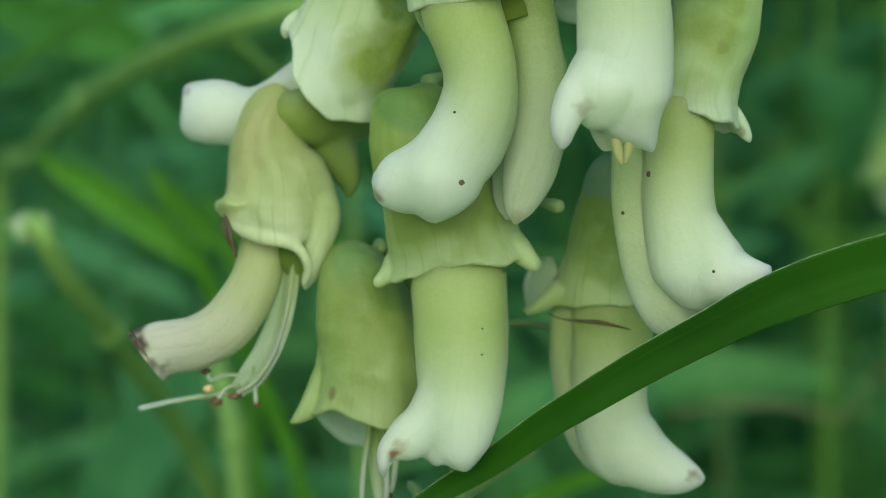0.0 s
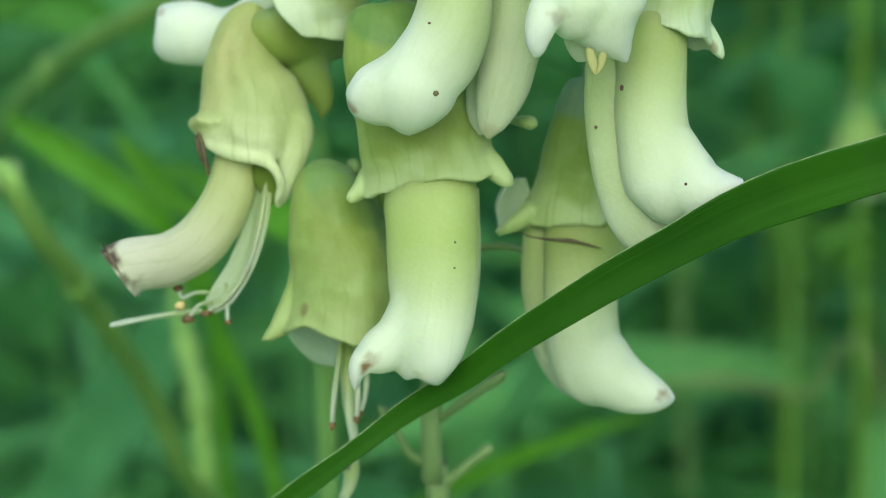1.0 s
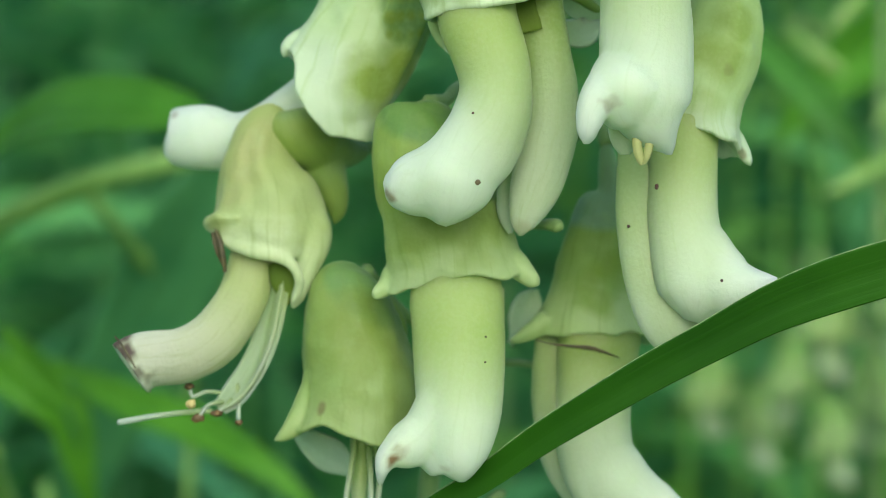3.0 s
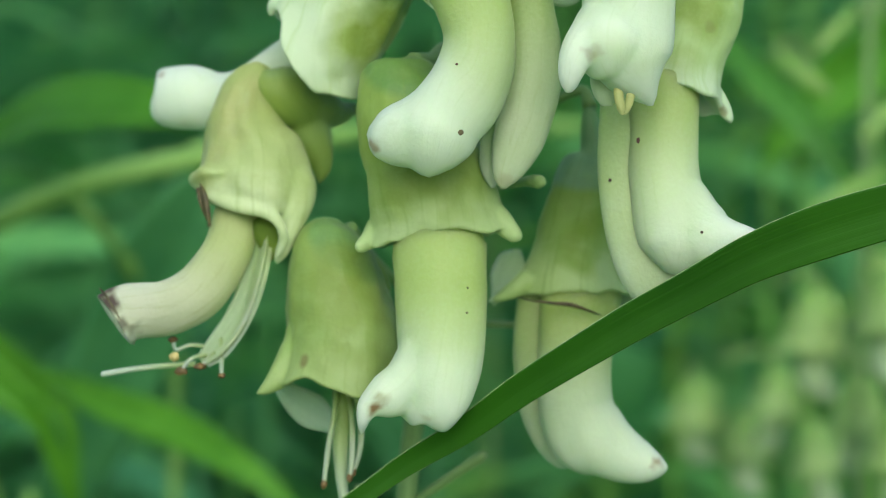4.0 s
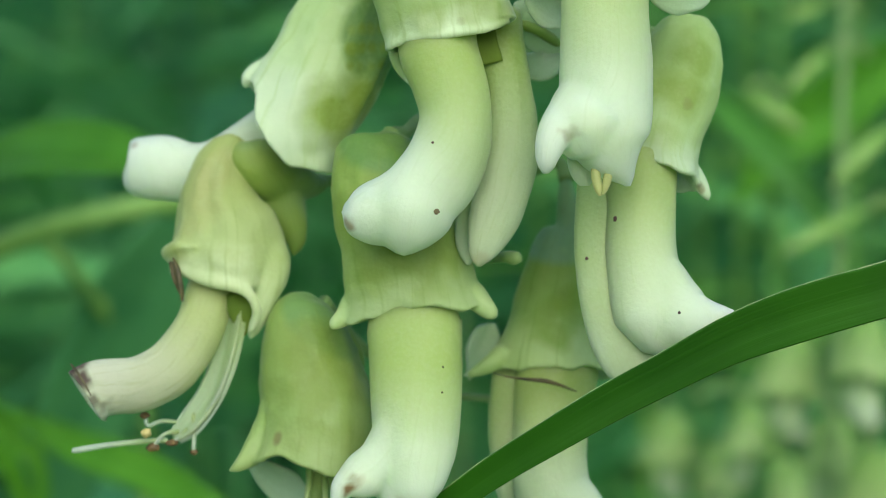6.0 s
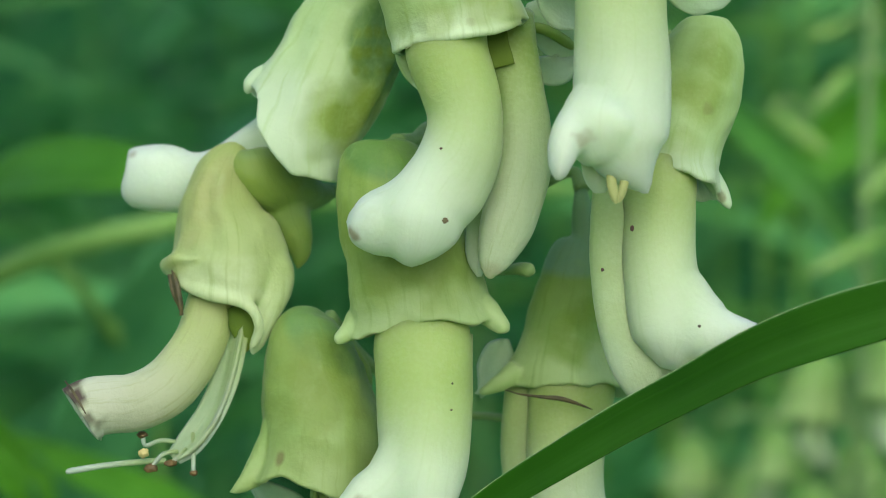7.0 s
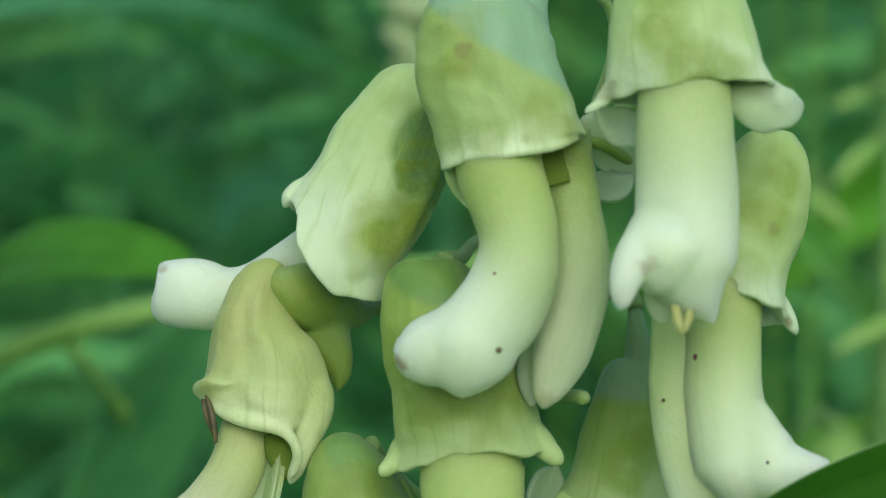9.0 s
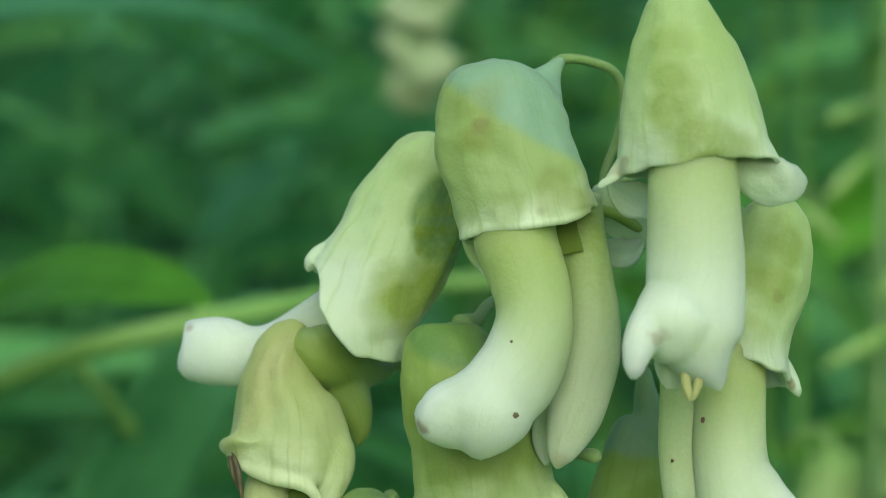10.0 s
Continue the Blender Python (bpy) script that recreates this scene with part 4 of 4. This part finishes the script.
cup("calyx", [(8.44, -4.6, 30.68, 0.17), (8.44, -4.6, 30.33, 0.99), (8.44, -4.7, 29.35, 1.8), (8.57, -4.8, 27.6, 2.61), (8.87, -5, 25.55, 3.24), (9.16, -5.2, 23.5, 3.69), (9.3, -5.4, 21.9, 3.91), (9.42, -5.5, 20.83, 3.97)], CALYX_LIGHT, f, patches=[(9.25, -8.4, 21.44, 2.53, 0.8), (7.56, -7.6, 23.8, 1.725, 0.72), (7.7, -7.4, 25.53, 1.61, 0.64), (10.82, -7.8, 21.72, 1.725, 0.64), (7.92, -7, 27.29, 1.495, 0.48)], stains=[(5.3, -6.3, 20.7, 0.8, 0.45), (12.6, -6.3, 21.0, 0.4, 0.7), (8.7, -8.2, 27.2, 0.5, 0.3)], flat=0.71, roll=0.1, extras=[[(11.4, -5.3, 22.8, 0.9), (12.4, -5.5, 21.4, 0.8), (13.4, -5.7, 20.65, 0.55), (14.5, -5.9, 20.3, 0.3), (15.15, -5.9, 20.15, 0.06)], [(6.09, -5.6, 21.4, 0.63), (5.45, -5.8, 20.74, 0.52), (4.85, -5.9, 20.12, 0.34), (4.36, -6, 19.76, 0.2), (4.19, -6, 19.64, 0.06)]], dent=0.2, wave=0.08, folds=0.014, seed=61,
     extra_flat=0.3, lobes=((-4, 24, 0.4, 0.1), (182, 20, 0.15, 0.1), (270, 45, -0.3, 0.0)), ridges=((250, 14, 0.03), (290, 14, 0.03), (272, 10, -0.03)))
loft("calyx_lobe", [(11.01, -5.6, 21.33, 0.53), (11.98, -5.7, 20.81, 1.01), (12.97, -5.9, 20.34, 1.3), (13.94, -6, 20.18, 1.24), (14.74, -6, 20.26, 0.77), (15.21, -6, 20.33, 0.15)], CALYX_SHADE, f, flat=0.2, rings=30, seg=28, seed=62, dent=0.3, folds=0.03)
sheet("calyx_inside", [(5.08, -4.6, 20.06, 0.18), (5.65, -4.4, 19.6, 0.72), (6.33, -4.2, 19.21, 1.02), (6.94, -4.2, 18.74, 0.78), (7.35, -4.2, 18.24, 0.18)], CALYX_SHADE, f, turn=15, fold=0.3, thick=0.2, ripple=0.1)
strand("pedicel", [(8.51, -4, 30.34, 0.58), (8.81, -2, 31.7, 0.36), (8.95, 2, 32.68, 0.31), (9, 8, 32.24, 0.32)], STALK, f)
ban = boot("banner", ([(9.1, -5.2, 23.4, 1.7), (9.15, -5.75, 22.0, 2.2), (9.22, -6.35, 20.6, 2.35), (9.21, -7, 18.17, 2.42), (9.29, -7.3, 16.17, 2.51), (9.32, -7.7, 14.05, 2.53), (9.43, -8, 12.57, 2.36), (9.55, -8.1, 11.45, 2.08), (9.93, -8.1, 10.49, 1.39), (10.39, -8, 9.71, 0.61), (10.67, -8, 9.17, 0.1)],
                           [(8.28, -8.2, 13.57, 1.82), (6.92, -9.2, 12.65, 1.2), (6.31, -9.8, 11.71, 0.93), (6.04, -10, 10.81, 0.71), (5.97, -10, 10.13, 0.46), (5.9, -10, 9.72, 0.16)],
                           [(8.84, -7, 15.01, 1.61), (8.59, -7.8, 13.97, 1.94), (8.18, -8.7, 12.71, 2.15), (8.3, -8.7, 11.91, 1.77), (8.64, -8.4, 11.32, 1.36)]), BANNER, f, spans=[(0.17, 1), (0.85, 1), (0.85, 0.95)], soft=4, seed=63, stains=[(6.9, -11.0, 12.5, 0.8, 0.55), (7.3, -10.5, 12.0, 0.7, 0.4)])
loft("keel", [(8.36, -7.6, 11.94, 1.25), (8.2, -7.4, 10.55, 0.89), (8.22, -7.2, 9.72, 0.63), (8.24, -7.2, 9.27, 0.28)], KEEL, f, flat=0.6, seed=65, rings=24, seg=24)
for k, st in enumerate(([(8.87, -8, 11.37, 0.25), (8.73, -8.6, 9.96, 0.28), (8.91, -8.7, 9.02, 0.22), (9.02, -8.7, 8.69, 0.08)],
                        [(9.37, -8, 11.38, 0.25), (9.42, -8.6, 9.97, 0.25), (9.26, -8.7, 9.14, 0.19), (9.1, -8.7, 8.75, 0.08)])):
    loft("anther", st, ANTHER_PALE, f, flat=0.7, rings=20, seg=14, seed=k)

# lower flower behind the grass blade
f = thing("flower", "cream flower hanging behind the grass blade, browned calyx rim", "flower", GROUP)
cup("calyx", [(8.06, 7.4, 10.75, 0.25), (8.17, 7.3, 9.69, 0.44), (8.36, 7.2, 8.45, 0.69), (8.57, 7.1, 7.29, 1.05), (8.41, 7.1, 6.38, 1.86), (8.21, 7, 4.76, 2.3), (8.04, 6.9, 3, 2.7), (7.83, 6.7, 0.89, 3.15), (7.64, 6.5, -0.87, 3.5), (7.63, 6.4, -1.63, 3.65)], CALYX_LOW, f, patches=[(7.9, 4.4, 2.6, 1.7, 0.8), (7.4, 4.0, 0.8, 1.5, 0.7)], flat=0.8, roll=0.15, extras=[[(4.55, 5.3, -0.4, 0.623), (3.76, 5.1, -1.07, 0.593), (3.01, 5.1, -1.54, 0.412), (2.49, 5.1, -1.82, 0.241), (2.32, 5.1, -1.93, 0.07)]], dent=0.2, wave=0.1, folds=0.02, seed=71,
     lobes=((183, 24, 0.2, 0.0), (0, 40, 0.2, 0.2)), base=(8.2, 6.5, 9.6, 5.1))
strand("pedicel", [(8.24, 7.3, 10.04, 0.492), (7.77, 8.03, 11.14, 0.351), (6.06, 9, 10.47, 0.32), (3.27, 10, 8.7, 0.32), (0.43, 10.2, 7.58, 0.32)], STALK, f)
sheet("calyx_lobe", [(3.7, 7.2, 1.16, 0.171), (3.43, 6.9, 0.45, 0.915), (3.03, 6.7, -0.78, 1.045), (2.62, 6.5, -1.66, 0.422), (2.34, 6.5, -2.02, 0.101)], CALYX_SHADE, f, turn=-15, fold=0.4, thick=0.25, ripple=0.1)
ban = boot("banner", ([(7.84, 5.7, -0.54, 2.573), (7.62, 5.3, -2.79, 2.493), (7.43, 4.9, -4.86, 2.352), (7.37, 4.3, -6.91, 2.272), (7.49, 3.9, -8.6, 2.262), (7.81, 3.5, -10.28, 1.92), (8.3, 3.3, -11.63, 1.025), (8.51, 3.3, -12.2, 0.141)],
                     [(7.11, 4.1, -7.94, 1.578), (8.3, 3.5, -9.59, 2.262), (9.92, 3.2, -10.8, 1.779), (11.38, 3, -11.37, 1.297), (12.5, 3, -11.59, 0.684), (13.06, 3, -11.61, 0.101)]), BANNER, f, spans=[(0.1, 0.95), (0.6, 1)], seed=73, soft=14, stains=[(12.52, 1.9, -11.22, 0.804, 0.85)])
loft("keel", [(5.51, 6.5, -1.61, 1.63), (5.31, 6.3, -4.06, 1.6), (5.23, 6.1, -6.49, 1.42), (5.55, 5.7, -8.9, 1.27), (6.19, 5.3, -10.59, 0.99), (6.82, 5.1, -11.61, 0.54), (7.1, 5.1, -11.95, 0.09)], KEEL, f, flat=0.6, seed=74)
strand("browned_rim", [(3.83, 3.5, -1.6, 0.03), (4.66, 2.7, -1.78, 0.05), (5.84, 2.4, -1.89, 0.101), (6.86, 2.4, -1.97, 0.141), (7.72, 2.6, -2.2, 0.101), (8.78, 3, -2.59, 0.03)], WITHERED, f, rings=20, seg=8)

# small bud and stalks between the flowers
bud = thing("flower_bud", "tiny green stalk end between the hanging flowers", "bud")
strand("stalk", [(2.25, 9, 5.06, 0.21), (3.37, 4, 5.15, 0.24), (4.3, 1, 5.29, 0.34), (4.95, 0.4, 5.21, 0.4), (5.21, 0.3, 5.08, 0.13)], STALK, bud)
tw = thing("side_stalk", "thin green flower stalk running behind the flowers", "stalk")
strand("stalk", [(-1.5, 11, -4.32, 0.25), (0.65, 10.5, -3.62, 0.25), (2.43, 10, -3.47, 0.25), (4.17, 8, -3.52, 0.25), (6.24, 6.6, -4.04, 0.24)], STALK, tw)

# ---- grass blade in front ----
g = thing("grass_blade", "broad dark green grass blade crossing in front of the flowers", "grass blade")
blade = sheet("blade", [(-21.8, 1, -25.91, 0.1), (-14.75, 0, -20.09, 0.4), (-10.39, -1, -16.98, 0.6), (-8.51, -1.4, -15.57, 0.66), (-5.8, -1.6, -13.58, 0.55), (-2.55, -1.8, -11.17, 0.68), (0.7, -2.8, -9.09, 0.79), (3.87, -4.2, -6.61, 0.91), (7, -5.4, -4.5, 1.01), (10.09, -6.3, -2.52, 1.1), (13.12, -7.3, -0.76, 1.17), (16.1, -8.4, 0.98, 1.33), (19.06, -9.3, 2.28, 1.49), (22.02, -10, 3.31, 1.51), (24.04, -10.3, 3.92, 1.48), (29.55, -10.5, 5.7, 1.7), (38.88, -10, 8.49, 1.79), (95, 4, -60, 1.6), (110, 10, -200, 1.6), (118, 16, -400, 1.5), (120, 20, -610, 1.4)], GRASS, g, turn=8, fold=0.12, rings=160, across=33, thick=0.16, ribs=0.0012)
for side in (0, 32):
    edge_line = [(Vector(blade.data.vertices[i * 33 + side].co) - O) / MM for i in range(0, 160, 2)]
    strand("margin", [(*p, 0.035) for p in edge_line], MARGIN, g, rings=160, seg=6)
mid_line = [(Vector(blade.data.vertices[i * 33 + 16].co) - O) / MM for i in range(0, 160, 2)]
strand("midrib", [(p[0], p[1] + 0.06, p[2], 0.11) for p in mid_line], GRASS, g, rings=160, seg=8)

# ---- plants behind ----
def far_stalk(name, st, label, material=PALE_STEM, cat="stem", nodes=()):
    """A stem with swollen nodes at some of its stations, each with a short sheath."""
    t = thing(name, label, cat)
    strand("stalk", st, material, t, rings=60, seg=12)
    for k in nodes:
        p, q = Vector(st[k][:3]), Vector(st[k + 1][:3])
        d, w = (q - p).normalized(), st[k][3]
        strand("node", [(*(p - d * 1.6 * w), 0.95 * w), (*(p - d * 0.5 * w), 1.35 * w), (*(p + d * 0.4 * w), 1.4 * w), (*(p + d * 1.8 * w), 0.98 * w)], material, t, rings=14, seg=12, seed=k)
    return t


far_stalk("meadow_stem", [(-150, 330, -600, 1.8), (-140, 310, -200, 1.8), (-126.7, 300, -38.56, 1.763), (-106.43, 259.74, -21.24, 1.81), (-73.81, 180.5, -4.35, 1.645), (-48.44, 140.27, 6.34, 1.499), (-29.85, 139.18, 11.41, 1.383), (-5.83, 162, 16.32, 1.282), (23.71, 202.5, 18.96, 1.067)], "pale green leaning stem, out of focus behind the flowers", nodes=(4, 6))
far_stalk("meadow_stem", [(-48.78, 155.25, 7.43, 0.86), (-45.72, 159.3, 3.59, 0.803), (-42.55, 168.75, -2.26, 0.83), (-40.36, 182.25, -10.17, 0.788), (-40.05, 202.5, -30.91, 0.759), (-45, 165, -610, 1.2)], "thin pale green side stem, out of focus", nodes=(2,))
t = far_stalk("budding_stem", [(-50.27, 78, -6.76, 0.504), (-48.71, 73, -5.75, 0.907), (-47.42, 69.7, -5.48, 1.108), (-46.56, 76, -11.98, 1.209), (-46.28, 87.7, -18.95, 1.208), (-47.53, 131.9, -47.24, 1.307), (-49.48, 190, -110.67, 1.407), (-55, 230, -600, 1.5)], "slender pale green stem with a bud, out of focus", nodes=(4,))
blob("bud", (-50.3, 77, -6.6), 2.0, CALYX_SHADE, t, (1, 1, 0.8), 5)
far_stalk("meadow_stem", [(-55.54, 170, -32.67, 0.935), (-53, 165, -41.09, 1.236), (-50.42, 160, -47.72, 1.367), (-50.18, 160, -57.05, 1.377), (-36, 170, -610, 1.4)], "pale green upright meadow stem, out of focus", nodes=(1, 2))
far_stalk("dry_twig", [(5.73, 230, -62.25, 0.305), (14.86, 230, -60.52, 0.424), (22.99, 230, -60.65, 0.547), (32.57, 225, -61.93, 0.418), (45.3, 220, -63.18, 0.295), (130, 220, -610, 0.33)], "thin brownish dry twig, out of focus", DRY, "twig")
for name, st, mat_, turn, label in (
    ("narrow_leaf", [(-57.47, 150, -10.25, 0.43), (-55.3, 150, -12.69, 1.56), (-52.41, 150, -15.82, 2.13), (-49.51, 150, -19.3, 1.84), (-46.59, 150, -23.5, 0.99), (-48, 170, -120, 1.2), (-46, 180, -600, 1.2)], BRIGHT_LEAF, 15, "bright green grass leaf leaning low, out of focus"),
    ("broad_leaf", [(-83.1, 165, -0.04, 0.75), (-57.47, 138, 11.17, 1.951), (-46.15, 120, 15.01, 3.651), (-37.82, 111, 15.52, 3.869), (-30.32, 105, 14.68, 2.658), (-26.39, 102, 13.68, 0.85), (-25.8, 102, 13.51, 0.084)], MID_LEAF, -40, "broad mid-green leaf, blurred behind the flowers"),
    ("narrow_leaf", [(-68.57, 140, -6.83, 0.27), (-66.18, 140, -8.48, 1.48), (-61.17, 138, -10.92, 2.14), (-55.24, 136, -14.43, 2.39), (-50.08, 134, -17.95, 1.98), (-47.27, 136, -21.93, 1.19), (-38, 150, -60, 1.2), (-36, 165, -160, 1.2), (-34, 180, -600, 1.2)], BRIGHT_LEAF, 10, "bright green narrow leaf, far out of focus"),
    ("narrow_leaf", [(-27.96, 150, -65.34, 0.409), (-18.35, 145, -56.48, 1.029), (-9.43, 142, -51.35, 1.322), (-0.87, 140, -47.67, 1.15), (6.8, 138, -44.9, 0.531), (9.54, 138, -44.08, 0.077)], BRIGHT_LEAF, 20, "long green grass leaf behind the flowers"),
    ("narrow_leaf", [(-52.8, 160, -15.61, 0.6132), (-42.42, 150, -19.17, 2.142), (-33.26, 145, -21.8, 2.4528), (-25.76, 140, -25.03, 1.9488), (-20.07, 138, -28.81, 1.1424), (-14.51, 138, -35.49, 0.168)], BRIGHT_LEAF, -15, "bright yellowish green grass leaf, out of focus"),
    ("broad_leaf", [(-57.64, 190, -46.3, 2.42), (-49.96, 180, -25.95, 5.48), (-42.52, 175, -9.99, 6.94), (-35.24, 170, 2.43, 6.82), (-29.32, 170, 10.13, 4.55), (-24.87, 170, 15.53, 0.3)], BLUE_LEAF, 20, "bluish green leaf blade, blurred behind the stem"),
    ("broad_leaf", [(-103.15, 260, -93.1, 4.176), (-89.02, 250, -75.77, 7.048), (-80.06, 245, -64.51, 7.098), (-72.37, 240, -53.61, 4.83), (-67.07, 240, -45.92, 0.572)], BLUE_LEAF, -20, "pale bluish green leaf blade, out of focus"),
    ("narrow_leaf", [(39.24, 225, 37.58, 0.9), (46.53, 218, 29.1, 2.28), (54.53, 212, 20.14, 2.59), (61.26, 210, 10.71, 1.37), (63.92, 210, 6.47, 0.17)], LEAF, 10, "mid-green narrow leaf behind the flowers, out of focus"),
    ("broad_leaf", [(90.58, 275, 46.78, 3.06), (76.57, 265, 37.43, 6.17), (65.57, 258, 29.74, 5.87), (57.46, 255, 21.6, 3.3), (52.73, 255, 14.71, 0.29)], BRIGHT_LEAF, -20, "light green leaf far behind the flowers, out of focus"),
    ("narrow_leaf", [(-106.28, 240, 6.74, 1.888), (-92, 230, 4.08, 4.589), (-79.66, 225, 1.28, 3.977), (-71.29, 220, -1.3, 0.894), (-67.78, 220, -3.18, 0.181)], LEAF, 0, "dark green leaf, far out of focus"),
):
    t = thing(name, label, "leaf")
    sheet("blade", st, mat_, t, turn=turn, fold=0.3, rings=40, thick=0.3)
    strand("midrib", [(x, y - 0.15, z, max(0.1, w * 0.02)) for x, y, z, w in st], mat_, t, rings=40, seg=6)


# ---- second flower spike, out of focus ----
def far_flower():
    f = thing("distant_flower", "pale yellow-green flower of another spike, out of focus", "flower", "flowers of the distant spike")
    o = -O / MM
    def s(rows):
        return [(o[0] + x, o[1] + y, o[2] + z, w) for x, y, z, w in rows]
    loft("calyx", s([(0, 0, 0, 0.3), (0, 0, -0.8, 2.2), (0, 0, -3, 3.6), (0, 0, -6, 4.3), (0, 0, -9, 5.0)]), FAR_CALYX, f, rings=20, seg=24, close=(True, False), thick=0.3,
         lobes=((180, 22, 1.0, 0.5), (0, 22, 1.0, 0.5)), wave=0.1)
    loft("banner", s([(0, 0, -6, 2.7), (0, 0, -10, 2.6), (0.3, 0, -12.5, 2.8), (1.8, 0, -14.2, 2.0), (3.4, 0, -14.6, 0.9), (3.8, 0, -14.6, 0.1)]), FAR_BANNER, f, rings=20, seg=20)
    strand("pedicel", s([(0, 0, -0.5, 0.6), (-0.5, 2, 1.5, 0.5), (-1, 6, 1.5, 0.5), (-1, 11, -1, 0.5)]), STALK, f, rings=12, seg=8)
    return f


far_stalk("distant_spike_stem", [(63.26, 205, 70.71, 0.3685), (61.3, 200, 36.5, 0.7315), (60.74, 198, 3.35, 0.814), (60.94, 200, -29.77, 0.913), (70, 205, -610, 0.88)], "green stem of another flower spike, out of focus", STEM, nodes=(1, 2))
master = far_flower()
first = True
for x, y, z, yaw, tilt in [(51.29, 180, -3.7, 20, 4), (59.38, 170, -0.97, -60, -6), (46.18, 280, -22.29, 10, 5), (59.55, 270, -19.33, 60, 8), (55.87, 290, -29.09, -30, -5), (63.46, 215, -17.51, 100, 5), (64.95, 190, -20.59, -10, 4), (62.46, 250, -27.53, 30, -6)]:
    m = Matrix.Translation(O + Vector((x, y, z)) * MM) @ pose(0, 0, 0, tilt, tilt * 0.5, yaw)
    if first:
        master.matrix_basis, first = m, False
    else:
        copy_thing(master, m)


b_at = Vector((-6.67, 330.0, 68.83))
blossom = thing("distant_blossom", "pale cream blossom head on a thin stalk, far out of focus", "flower")
for k in range(7):
    a = k * 2.4
    d = Vector((math.cos(a) * 3.4, math.sin(a) * 3, 10 - 3.4 * k))
    p0, p1 = b_at + d * 0.3, b_at + d * 1.5
    loft("petal", [(*p0, 2.5), (*(p0 * 0.6 + p1 * 0.4), 5.5), (*(p0 * 0.2 + p1 * 0.8), 5.0), (*p1, 0.5)], PALE_BLOOM, blossom, flat=0.5, rings=14, seg=16, seed=k)
strand("stalk", [(*(b_at + Vector((0, 0, 5))), 0.7), (*(b_at + Vector((4, 20, 22))), 0.7), (*(b_at + Vector((14, 120, 10))), 0.8), (*(b_at + Vector((20, 200, -120))), 0.9), (b_at.x + 24, b_at.y + 230, -610, 1.0)], STEM, blossom, rings=50)


def far_bud(st, k):
    t = thing("distant_bud", "yellowish green flower bud of another spike, out of focus", "bud", "buds of the distant spike")
    loft("bud", st, FAR_CALYX, t, rings=20, seg=16, flat=0.9, seed=k)
    strand("pedicel", [(*st[0][:3], 0.5), (st[0][0] + 3, st[0][1] + 3, st[0][2] + 2, 0.5), (st[0][0] + 7, st[0][1] + 7, st[0][2] - 1, 0.5)], STALK, t, rings=10, seg=8)


for k, st in enumerate((
    [(63.08, 190.0, 13.11, 0.24), (60.69, 190.0, 11.85, 0.96), (56.75, 188.0, 9.94, 1.2), (53.02, 187.0, 8.06, 0.84), (50.65, 187.0, 6.81, 0.24)],
    [(65.82, 185.0, 24.93, 0.24), (64.11, 185.0, 23.31, 1.01), (61.15, 183.0, 20.78, 1.26), (58.41, 182.0, 18.32, 0.88), (56.71, 182.0, 16.72, 0.24)],
    [(61.44, 210.0, 38.28, 0.26), (60.1, 210.0, 36.88, 0.96), (57.75, 208.0, 34.61, 1.19), (55.58, 207.0, 32.45, 0.83), (54.25, 207.0, 31.06, 0.25)],
    [(64.05, 230.0, 47.01, 0.27), (62.79, 230.0, 46.53, 0.87), (60.56, 228.0, 45.58, 1.08), (58.52, 227.0, 44.75, 0.75), (57.27, 227.0, 44.28, 0.27)],
    [(66.96, 200.0, 1.81, 0.25), (65.97, 200.0, 1.12, 0.93), (64.11, 198.0, 0.13, 1.15), (62.45, 197.0, -0.87, 0.8), (61.47, 197.0, -1.55, 0.25)],
    [(49.48, 215.0, 31.56, 0.26), (51.24, 215.0, 30.29, 1.11), (53.56, 213.0, 28.26, 1.38), (56.02, 212.0, 26.32, 0.96), (57.77, 212.0, 25.07, 0.26)]
)):
    far_bud(st, k)
